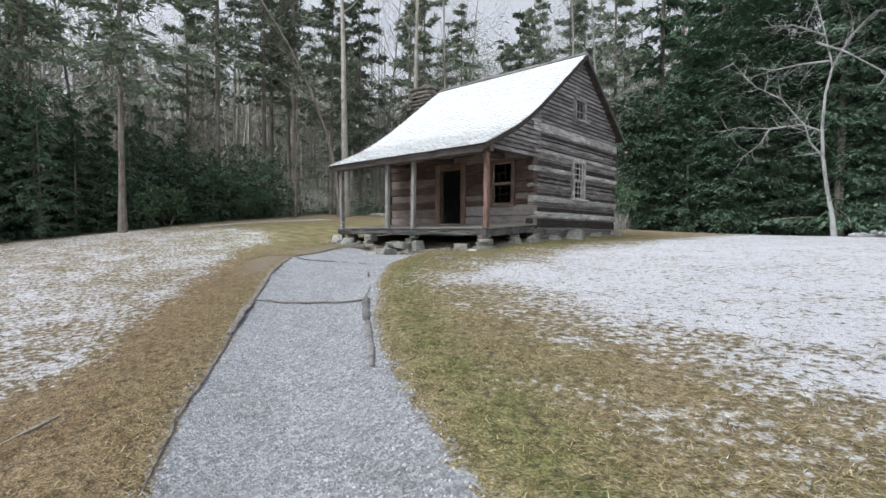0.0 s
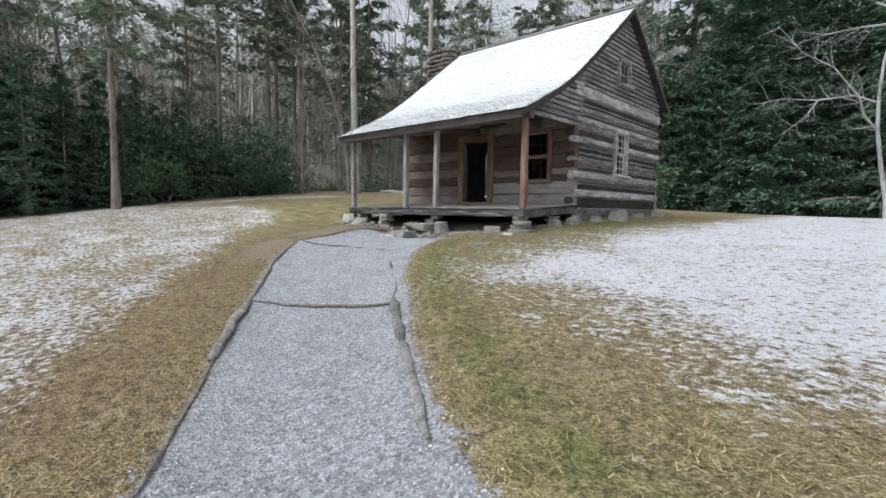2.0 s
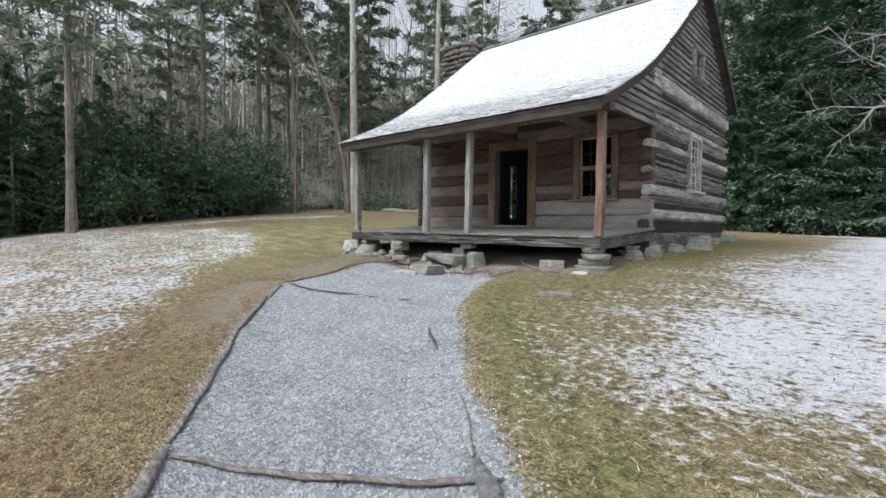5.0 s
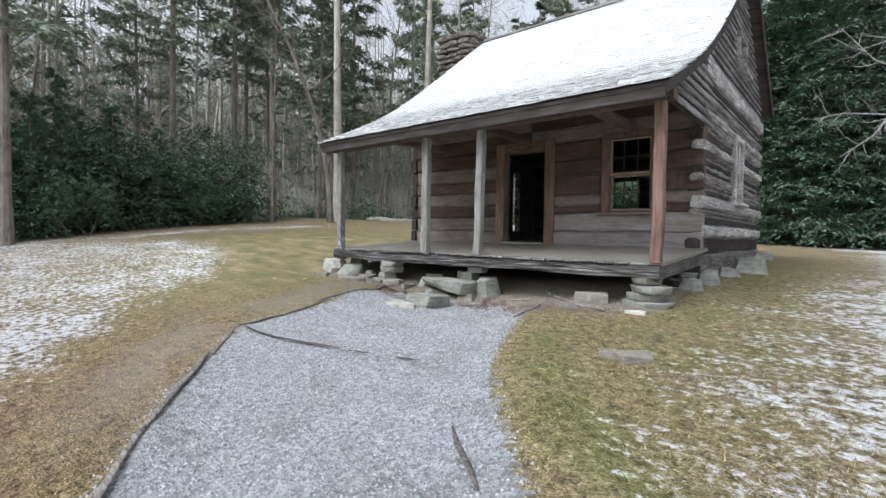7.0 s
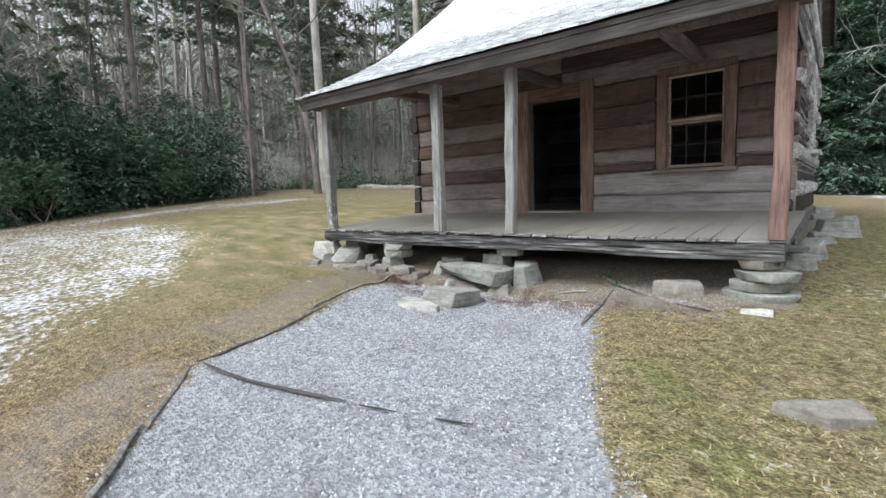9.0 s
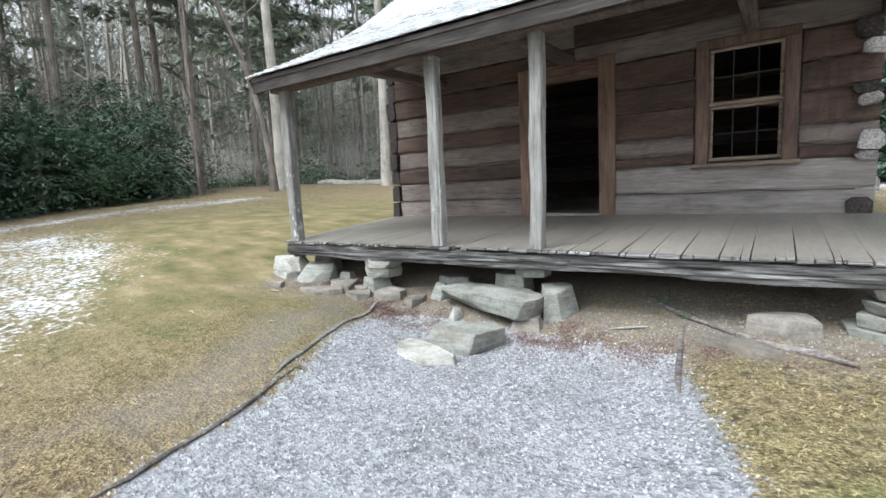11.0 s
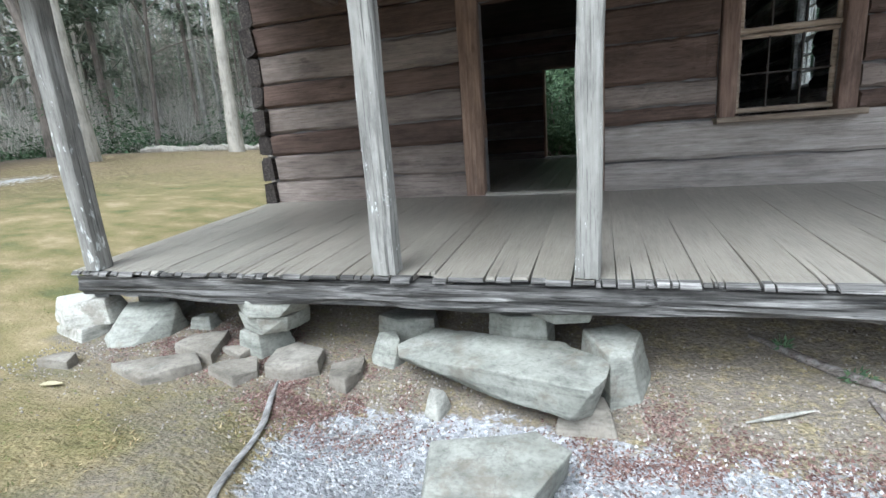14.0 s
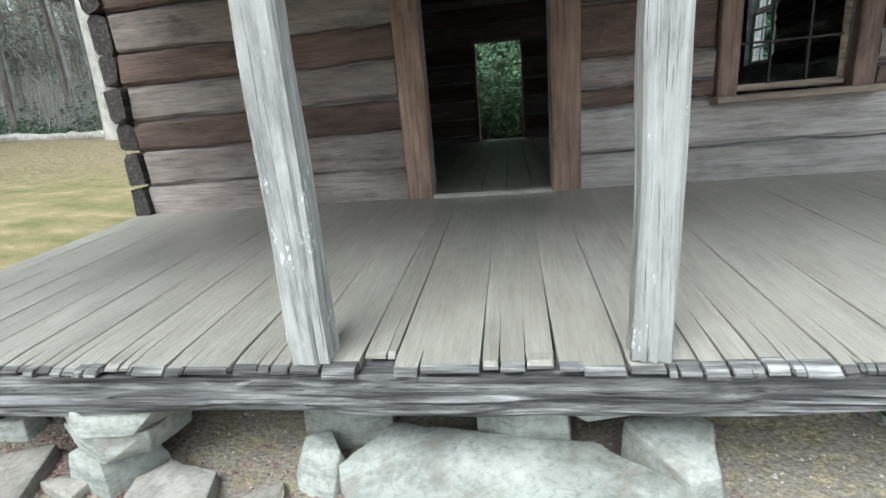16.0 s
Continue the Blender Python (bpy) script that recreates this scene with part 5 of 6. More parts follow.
timber("edge_log", [(-7.75, 4.03), (-8.8, 4.75), (-9.8, 5.4)], 0.032, 0.05, TIMBER, "weathered log edging the gravel path", 4, "path edging logs")
timber("edge_log", [(-9.6, 5.25), (-10.3, 5.85), (-10.75, 6.2)], 0.034, 0.07, TIMBER, "dark mossy log edging the gravel path", 5, "path edging logs")
timber("edge_log", [(-10.7, 6.2), (-11.35, 6.75)], 0.024, 0.05, TIMBER, "weathered log edging the gravel path", 6, "path edging logs")
timber("edge_log", [(-11.38, 6.8), (-11.45, 7.6), (-11.6, 8.2)], 0.026, 0.05, TIMBER, "thin weathered log edging the gravel path", 7, "path edging logs")
timber("edge_log", [(-11.62, 8.0), (-11.88, 8.7), (-12.15, 9.4), (-12.36, 9.9)], 0.027, 0.05, TIMBER_GREY, "pale bare log edging the gravel path", 8, "path edging logs")
timber("cross_log", [(-7.62, 3.98), (-6.9, 4.4), (-6.05, 4.92)], 0.024, 0.05, TIMBER, "split grey-brown log laid across the gravel path", 9)
timber("edge_log", [(-6.84, 5.52), (-6.3, 5.0)], 0.04, 0.05, TIMBER_GREY, "split end of a grey log at the gravel edge", 52, "path edging logs")
timber("edge_log", [(-6.26, 4.97), (-5.6, 4.46), (-5.1, 4.06)], 0.082, 0.06, TIMBER_GREY, "thick weathered grey log edging the gravel path", 53, "path edging logs")
timber("edge_log", [(-5.2, 4.14), (-4.75, 3.8), (-3.9, 3.15)], 0.06, 0.05, TIMBER_GREY, "split grey log edging the gravel path", 10, "path edging logs")
timber("cross_log", [(-11.3, 6.82), (-10.6, 6.96), (-10.0, 7.12)], 0.019, 0.045, FASCIA_WOOD, "thin dark branch laid across the gravel path", 11)
timber("cross_log", [(-9.9, 7.14), (-9.62, 7.2)], 0.010, 0.03, FASCIA_WOOD, "thin broken end of a branch in the gravel", 54)
timber("cross_log", [(-9.38, 7.27), (-9.15, 7.33)], 0.014, 0.04, FASCIA_WOOD, "short broken end of a branch in the gravel", 55)
timber("edge_log", [(-8.12, 6.55), (-7.6, 6.12)], 0.03, 0.03, TIMBER, "short dark log sunk in the gravel edge", 12, "path edging logs")
timber("edge_log", [(-9.4, 10.2), (-9.36, 9.7), (-9.26, 9.05)], 0.03, 0.06, TIMBER, "pale old log at the gravel edge", 13, "path edging logs")
timber("fallen_branch", [(-9.75, 10.7), (-9.3, 10.28), (-8.97, 9.98), (-8.4, 9.68)], 0.026, 0.08, TIMBER, "long thin grey branch lying by the porch", 14)
timber("stick", [(-9.95, 10.02), (-9.65, 10.1)], 0.012, 0.04, STONE_PALE, "pale straight stick on bare soil", 15)
timber("stick", [(-4.78, 0.85), (-5.02, 1.22)], 0.013, 0.04, BARK_PALE, "frosted stick lying in the grass", 16)


# ---- trees ----
def spread(r, d, angle):
    """A way turned off d by about an angle."""
    side = d.cross(Vector((r.uniform(-1, 1), r.uniform(-1, 1), r.uniform(-1, 1)))).normalized()
    return (d * math.cos(angle) + side * math.sin(angle)).normalized()


def limbs(r, base, d, length, radius, depth, out, tips, bendy=0.18, lift=0.05, sides=4, kids=(3, 5)):
    n_s = 5 if depth else 3
    path, rad, p = [base.copy()], [radius], base.copy()
    for i in range(n_s):
        d = (d + Vector((r.uniform(-1, 1), r.uniform(-1, 1), r.uniform(-0.6, 1) + lift * 3)) * bendy).normalized()
        p = p + d * (length / n_s)
        path.append(p.copy())
        rad.append(radius * (1 - 0.75 * (i + 1) / n_s))
    out.append(tube(path, rad, max(3, sides)))
    if depth <= 0:
        tips.append((path[-1], d))
        return
    for k in range(r.randint(*kids)):
        t = r.uniform(0.25, 1.0)
        i = min(n_s - 1, int(t * n_s))
        q = path[i].lerp(path[i + 1], t * n_s - i)
        limbs(r, q, spread(r, d, r.uniform(0.45, 1.05)), length * r.uniform(0.42, 0.68), max(0.006, rad[i] * 0.5), depth - 1, out, tips, bendy * 1.15, lift, sides - 2, kids)


def trunk_shape(r, height, radius, lean=0.0, sides=9, flare=1.5, wob=0.12, curl=1.0):
    path, rad = [], []
    a = r.uniform(0, 6.28)
    lx, ly, ox, oy = math.cos(a) * lean, math.sin(a) * lean, 0.0, 0.0
    for i in range(13):
        t = i / 12
        ox += r.uniform(-wob, wob) * 0.5
        oy += r.uniform(-wob, wob) * 0.5
        k = t ** curl
        path.append(Vector((lx * k * height + ox * t, ly * k * height + oy * t, height * t - (0.3 if i == 0 else 0))))
        rad.append(radius * ((flare if i == 0 else 1.08 if i == 1 else 1.0) * (1 - 0.82 * t)))
    return path, rad


def bare_tree(name, seed, height, radius, mat, label, clear=0.35, count=16, depth=2, lean=0.03, reach=0.30, kids=(3, 5), curl=1.0):
    r = random.Random(seed)
    t = thing(name, label, "tree", "bare trees")
    path, rad = trunk_shape(r, height, radius, lean, curl=curl)
    part("trunk", tube(path, rad, 10), mat, t, "", True)
    out, tips = [], []
    for k in range(count):
        z = clear + (1 - clear) * (k + r.random()) / count
        i = min(11, int(z * 12))
        q = path[i].lerp(path[i + 1], z * 12 - i)
        a = r.uniform(0, 6.28)
        d = Vector((math.cos(a), math.sin(a), r.uniform(0.2, 1.0))).normalized()
        limbs(r, q, d, height * reach * (1.15 - 0.7 * z) * r.uniform(0.7, 1.2), max(0.012, rad[i] * 0.42), depth, out, tips, kids=kids)
    part("crown", join(*out), mat, t)
    return t


def spray(r, p, d, size, v, f, blades=3, droop=0.25):
    """A little fan of leafy blades at p."""
    for _ in range(blades):
        e = (d + Vector((r.uniform(-1, 1), r.uniform(-1, 1), r.uniform(-1, 0.6) - droop)) * 0.75).normalized()
        s = e.cross(Vector((r.uniform(-1, 1), r.uniform(-1, 1), r.uniform(-0.4, 1)))).normalized() * size * r.uniform(0.09, 0.18)
        k = len(v)
        q = p + e * size * r.uniform(0.1, 0.35)
        v += [q + s, q - s, p + e * size * r.uniform(0.85, 1.25)]
        f.append((k, k + 1, k + 2))


def conifer(name, seed, height, radius, leafmat, label, clear=0.05, tiers=46, width=0.24, size=0.55, dens=11, trunkmat=None, droop=0.25):
    r = random.Random(seed)
    t = thing(name, label, "tree", "evergreen trees")
    path, rad = trunk_shape(r, height, radius, 0.01, wob=0.05)
    out, v, f = [tube(path, rad, 8)], [], []
    for k in range(tiers):
        z = clear + (0.99 - clear) * (k + r.random()) / tiers
        i = min(11, int(z * 12))
        q = path[i].lerp(path[i + 1], z * 12 - i)
        a = r.uniform(0, 6.28)
        ln = height * width * (1.05 - 0.9 * ((z - clear) / (1 - clear)) ** 1.2) * r.uniform(0.55, 1.2)
        d = Vector((math.cos(a), math.sin(a), r.uniform(-0.15, 0.35))).normalized()
        p, bp, br = q.copy(), [q.copy()], [max(0.01, rad[i] * 0.25)]
        for s in range(5):
            d = (d + Vector((r.uniform(-1, 1) * 0.15, r.uniform(-1, 1) * 0.15, -droop * 0.4))).normalized()
            p = p + d * ln / 5
            bp.append(p.copy())
            br.append(br[0] * (1 - 0.16 * (s + 1)))
            side = d.cross(Vector((0, 0, 1))).normalized()
            for m_ in range(dens):
                o = p - d * ln / 5 * r.random() + side * r.uniform(-1, 1) * ln * 0.16 + Vector((0, 0, r.uniform(-0.12, 0.1)))
                spray(r, o, (d + side * r.uniform(-1.2, 1.2)).normalized(), size * r.uniform(0.6, 1.2), v, f, 4, droop)
        out.append(tube(bp, br, 3))
    part("trunk", join(*out), trunkmat or BARK_BROWN, t)
    part("crown", (v, f), leafmat, t)
    return t


def shrub(name, seed, height, width, label):
    r = random.Random(seed)
    t = thing(name, label, "shrub", "evergreen shrubs")
    out, tips, v, f = [], [], [], []
    for k in range(9):
        a = r.uniform(0, 6.28)
        limbs(r, Vector((r.uniform(-0.2, 0.2) * width, r.uniform(-0.2, 0.2) * width, -0.05)), Vector((math.cos(a) * 0.7, math.sin(a) * 0.7, 1)).normalized(), height * r.uniform(0.5, 0.85), 0.035, 2, out, tips, 0.2, 0.05, 5, (3, 4))
    part("stem", join(*out), BARK_BROWN, t)
    for p, d in tips:
        for _ in range(15):
            o = p + Vector((r.gauss(0, 0.22), r.gauss(0, 0.22), r.gauss(0, 0.2)))
            if o.z > 0.05:
                spray(r, o, Vector((r.uniform(-1, 1), r.uniform(-1, 1), r.uniform(-0.3, 0.9))).normalized(), r.uniform(0.12, 0.24), v, f, 5, 0.1)
    part("foliage", (v, f), RHODO, t)
    return t


def set_at(ob, x, y, turn, s=1.0, sz=None):
    return pose(x, y, gz(x, y) - 0.08, 0, 0, turn) @ Matrix.Diagonal((s, s, sz or s, 1))


BARE = [bare_tree("bare_tree", 21, 19, 0.10, BARK_GREY, "tall leafless grey-barked forest tree", 0.22, 22, 2, 0.03, 0.24),
        bare_tree("bare_tree", 22, 22, 0.13, BARK_GREY, "tall leafless grey-barked forest tree", 0.35, 18, 2, 0.02, 0.26),
        bare_tree("bare_tree", 23, 16, 0.07, BARK_BROWN, "slender leafless brown-barked tree", 0.15, 24, 2, 0.05, 0.24),
        bare_tree("bare_tree", 24, 9, 0.04, BARK_BROWN, "thin leafless sapling at the forest edge", 0.08, 26, 2, 0.08, 0.3, (2, 4)),
        bare_tree("bare_tree", 25, 17, 0.085, BARK_BROWN, "slender leaning leafless tree", 0.2, 20, 2, 0.12, 0.26)]
HEMLOCK = [conifer("hemlock_tree", 31, 17, 0.24, NEEDLE, "dark green hemlock with drooping boughs", 0.03, 56, 0.20, 0.50, 6),
           conifer("hemlock_tree", 32, 12, 0.16, NEEDLE, "dark green young hemlock at the forest edge", 0.02, 54, 0.25, 0.42, 6)]
PINES = [conifer("pine_tree", 33, 23, 0.16, PINE, "tall thin-crowned pine with bare lower trunk", 0.38, 40, 0.15, 0.42, 9, BARK_BROWN, 0.05),
         conifer("pine_tree", 34, 20, 0.14, PINE, "tall thin-crowned pine with bare lower trunk", 0.30, 44, 0.15, 0.42, 9, BARK_BROWN, 0.05)]
SHRUB = [shrub("shrub", 35, 1.7, 2.4, "dense dark green broadleaf shrub"), shrub("shrub", 36, 2.2, 3.0, "tall dark green broadleaf shrub")]

# trees that stand by themselves
big = bare_tree("pale_tree", 41, 21, 0.215, BARK_PALE, "tall pale-barked tree with flared foot beside the yard", 0.55, 12, 2)
big.matrix_basis = set_at(big, -24.2, 17.9, 40)
copy_thing(big, set_at(big, -22.9, 22.3, 200, 0.95))
lean_tree = bare_tree("leaning_tree", 42, 15, 0.12, BARK_BROWN, "dark leaning leafless tree at the yard's edge", 0.3, 14, 2, 0.42, curl=1.9)
lean_tree.matrix_basis = set_at(lean_tree, -23.7, 17.1, -10)
sap = bare_tree("sapling", 43, 9, 0.06, BARK_BROWN, "thin reddish sapling at the yard's edge", 0.25, 12, 1)
sap.matrix_basis = set_at(sap, -25.1, 15.1, 0)


def crooked_tree():
    """The crooked frosted tree at the field's edge, its long limbs held out over the grass."""
    r = random.Random(49)
    t = thing("frosted_tree", "crooked leafless tree with frosted white branches", "tree", "bare trees")
    stem = [(0.1, 0, -0.3), (0.0, 0, 1.0), (-0.25, 0, 2.4), (-0.47, 0.1, 4.1), (-0.53, 0, 5.6), (-0.44, 0, 7.3), (-0.2, 0.1, 8.6), (-0.6, 0.2, 10.6), (-1.0, 0.1, 12.4)]
    part("trunk", tube([Vector(p) for p in stem], [0.16, 0.105, 0.092, 0.084, 0.072, 0.06, 0.05, 0.034, 0.013], 9), BARK_FROST, t, "", True)
    main = [[(-0.47, 0.1, 4.1), (-1.0, -0.2, 4.9), (-1.2, -0.3, 5.7), (-2.2, -0.5, 7.2), (-3.4, -0.4, 8.1), (-4.5, -0.6, 9.6)],
            [(-0.53, 0, 5.4), (-1.4, 0.2, 5.9), (-2.8, 0.4, 5.9), (-4.3, 0.5, 6.2), (-5.1, 0.4, 6.1)],
            [(-2.8, 0.4, 5.9), (-3.3, 0.5, 5.1), (-4.4, 0.6, 4.3)],
            [(-0.3, 0.1, 8.9), (-1.4, 0.5, 9.1), (-2.8, 0.8, 9.15), (-4.1, 1.0, 9.0)],
            [(-0.9, 0.2, 10.0), (0.3, -0.3, 9.1), (1.9, -0.6, 7.6), (3.2, -0.8, 6.3)],
            [(-0.2, 0.1, 8.6), (0.5, -0.4, 9.8), (1.4, -0.8, 10.6)], [(-0.5, 0.1, 10.2), (-1.8, -0.5, 10.9), (-3.0, -0.8, 11.0)]]
    out, tips = [], []
    for line in main:
        pts = [Vector(p) for p in line]
        out.append(tube(pts, [0.06 - 0.045 * i / (len(pts) - 1) for i in range(len(pts))], 6))
        for a, b in zip(pts[:-1], pts[1:]):
            for _ in range(4):
                q = a.lerp(b, r.random())
                limbs(r, q, spread(r, (b - a).normalized(), r.uniform(0.5, 1.2)), r.uniform(0.6, 1.7), 0.022, 2, out, tips, 0.22, 0.03, 4, (2, 3))
    part("crown", join(*out), BARK_FROST, t)
    return t


frosty = crooked_tree()
frosty.matrix_basis = set_at(frosty, -2.45, 31.6, 0)
pale_back = bare_tree("frosted_tree", 50, 13, 0.16, BARK_FROST, "leafless tree with pale frosted limbs behind the cabin", 0.25, 16, 3, 0.1, 0.42, (2, 4))
pale_back.matrix_basis = set_at(pale_back, -12.4, 27.5, 60)

# the forest that rings the clearing
used = []


def plant(kinds, x, y, s, gap):
    if any((x - a) ** 2 + (y - b) ** 2 < gap * gap for a, b in used):
        return
    used.append((x, y))
    src = rng.choice(kinds)
    m = set_at(src, x, y, rng.uniform(0, 360), s, s * rng.uniform(0.9, 1.15))
    if src.get("set"):
        copy_thing(src, m)
    else:
        src.matrix_basis = m
        src["set"] = True


for k in range(90):
    plant(HEMLOCK[1:], -26.4 - rng.random() * 4.5, rng.uniform(-5, 12.0) if k < 20 else rng.uniform(0.5, 12.0), rng.uniform(0.42, 0.85), 1.0)
for k in range(26):
    plant(SHRUB, -25.9 - rng.random() * 2.0, rng.uniform(6.0, 15.0), rng.uniform(0.8, 1.2), 1.1)
plant(PINES[1:], -24.6, 6.6, 1.0, 1.0)
for k in range(85):
    plant(BARE + PINES + PINES, -27.5 - rng.random() ** 1.3 * 17, rng.uniform(-7, 28), rng.uniform(0.8, 1.2), 1.9)
for k in range(12):
    plant(HEMLOCK[1:], -32.5 - rng.random() * 6, rng.uniform(-7, 14), rng.uniform(0.8, 1.15), 2.2)
for k in range(110):
    plant(BARE + PINES, rng.uniform(-42, -14.5), 26.5 + rng.random() ** 1.2 * 20, rng.uniform(0.8, 1.15), 2.4)
for sx, sy in ((-13.2, 22.6), (-14.6, 23.6), (-13.4, 24.6), (-13.6, 26.4)):
    plant(SHRUB, sx, sy, 1.0, 0.9)
for k in range(18):
    plant(SHRUB, rng.uniform(-12.4, -10.9), rng.uniform(20.4, 22.2), rng.uniform(0.75, 1.0), 0.6)
for k in range(26):
    plant(SHRUB, rng.uniform(-30, -15), 25.5 + rng.random() * 6, rng.uniform(0.6, 1.0), 2.0)
for k in range(30):
    plant(HEMLOCK, rng.uniform(-13, 9), 34.5 + rng.random() * 3.5, rng.uniform(0.8, 1.15), 1.9)
for k in range(36):
    plant(HEMLOCK[:1], rng.uniform(-14, 9), 38.5 + rng.random() * 6, rng.uniform(1.05, 1.4), 2.2)
for k in range(10):
    plant(HEMLOCK, rng.uniform(10, 30), 35 + rng.random() * 6, rng.uniform(0.9, 1.3), 3.0)
for k in range(14):
    plant(BARE + HEMLOCK, 36 + rng.random() * 10, rng.uniform(-22, 34), rng.uniform(0.8, 1.1), 3.5)
for k in range(18):
    plant(BARE + HEMLOCK, rng.uniform(-28, 36), -25 - rng.random() * 10, rng.uniform(0.8, 1.1), 3.5)
for k in range(6):
    plant(BARE + HEMLOCK, rng.uniform(-36, -28), rng.uniform(-22, -8), rng.uniform(0.9, 1.1), 3.0)


def thicket(name, n_clump, per, place, mat, label, seed, size):
    """A mass of low evergreen boughs past counting: flat drooping sprays, many to a clump."""
    r = np.random.default_rng(seed)
    x, y, h = place(r, n_clump)
    c = np.stack([x, y, ground_z(x, y) + h], -1)
    way = r.uniform(0, 2 * np.pi, n_clump)
    grow = r.uniform(0.6, 1.3, n_clump)
    n_b = n_clump * per
    w, g = np.repeat(way, per) + r.normal(0, 0.55, n_b), np.repeat(grow, per)
    out = r.random(n_b) ** 0.7 * 1.25 * g
    p = np.repeat(c, per, axis=0) + np.stack([np.cos(w) * out, np.sin(w) * out, -0.30 * out ** 1.5 + r.normal(0, 0.07, n_b)], -1)
    w2 = w + r.normal(0, 0.8, n_b)
    ln = size * r.uniform(0.5, 1.25, n_b)
    e = np.stack([np.cos(w2) * ln, np.sin(w2) * ln, -ln * r.uniform(-0.1, 0.75, n_b)], -1)
    half = ln * r.uniform(0.10, 0.20, n_b)
    q = np.stack([-np.sin(w2) * half, np.cos(w2) * half, r.normal(0, 0.5, n_b) * half], -1)
    V = np.stack([p + q, p - q, p + e], 1)
    m = bpy.data.meshes.new(name)
    m.vertices.add(n_b * 3)
    m.vertices.foreach_set("co", V.ravel())
    m.loops.add(n_b * 3)
    m.loops.foreach_set("vertex_index", np.arange(n_b * 3))
    m.polygons.add(n_b)
    m.polygons.foreach_set("loop_start", np.arange(n_b) * 3)
    m.update(calc_edges=True)
    m.materials.append(mat)
    tagged(new(name, m), label, "woods", kind="stuff")


def left_thicket(r, n):
    y = r.uniform(-12, 15.5, n)
    x = -26.6 - r.random(n) ** 1.2 * 5.5 + 0.5 * np.sin(y * 1.9) + np.clip(y - 10, 0, 6) * 0.12
    top = 2.5 + 5.5 / (1 + np.exp(np.clip((y - 5.0) / 1.1, -40, 40))) + 0.8 * np.sin(y * 1.3 + 1) + 0.5 * np.sin(y * 3.7) + 0.4 * (-26.6 - x)
    return x, y, 0.1 + np.maximum(top, 0.8) * r.beta(1.0, 1.25, n)


def right_thicket(r, n):
    x = r.uniform(-14.5, 14, n)
    y = 34.0 + r.random(n) ** 1.3 * 6.5 + 0.8 * np.sin(x * 1.1) + 0.4 * np.sin(x * 2.9)
    top = 7.5 + 11.5 / (1 + np.exp(np.clip(-(x + 9.3) / 1.3, -40, 40))) + 1.6 * np.sin(x * 1.7) + 0.9 * np.sin(x * 3.9 + 2)
    return x, y, 0.3 + top * r.beta(1.0, 1.1, n)


thicket("hemlock_thicket", 4800, 62, left_thicket, NEEDLE, "dense dark green hemlock boughs at the yard's edge", 12, 0.17)
thicket("hemlock_thicket", 8400, 50, right_thicket, NEEDLE, "dense dark green hemlock boughs behind the field", 13, 0.27)


def understory(r, n):
    y = r.uniform(18, 36, n)
    x = np.where(r.random(n) < 0.5, r.uniform(-42, -27.5, n), r.uniform(-34, -15, n))
    y = np.where(x > -27.5, np.maximum(y, 26.5 + 2 * r.random(n)), y)
    return x, y, 0.1 + 2.6 * r.beta(1.0, 1.6, n) * (0.5 + 0.5 * np.sin(x * 1.3 + y * 0.9))


thicket("evergreen_undergrowth", 1300, 36, understory, RHODO, "low green evergreen undergrowth among the trunks", 14, 0.18)


def far_woods():
    """Distant trunks and evergreens on the slope, too many to count."""
    r = random.Random(77)
    tv, ev, ef = [], [], []
    for k in range(900):
        a = r.uniform(math.radians(78), math.radians(205))
        d = r.uniform(40, 85)
        x, y = -6 + d * math.cos(a), 6 + d * math.sin(a)
        if x > -40 and y < 44:
            continue
        h = r.uniform(12, 22)
        b = Vector((x, y, gz(x, y) - 0.3))
        top = b + Vector((r.uniform(-1, 1), r.uniform(-1, 1), h))
        tv.append(tube([b, b.lerp(top, 0.5), top], [r.uniform(0.12, 0.25), 0.12, 0.02], 4))
        if r.random() < 0.86:
            for _ in range(16):
                q = b.lerp(top, r.uniform(0.3, 0.95))
                e = q + Vector((r.uniform(-1, 1), r.uniform(-1, 1), r.uniform(0.2, 1.2))) * r.uniform(1.2, 2.6)
                tv.append(tube([q, q.lerp(e, 0.5) + Vector((r.uniform(-0.2, 0.2), r.uniform(-0.2, 0.2), 0.1)), e], [0.05, 0.035, 0.012], 3))
        else:
            for _ in range(110):
                t = r.uniform(0.15, 1.0)
                q = b.lerp(top, t) + Vector((r.uniform(-1, 1), r.uniform(-1, 1), 0)) * 2.8 * (1.08 - t)
                spray(r, q, Vector((r.uniform(-1, 1), r.uniform(-1, 1), -0.1)).normalized(), r.uniform(0.9, 1.6), ev, ef, 2)
    tagged(part("far_woods", join(*tv), BARK_PALE), "distant leafless trunks on the wooded slope", "woods", kind="stuff")
    tagged(part("far_evergreens", (ev, ef), PINE), "distant evergreen foliage on the wooded slope", "woods", kind="stuff")


far_woods()



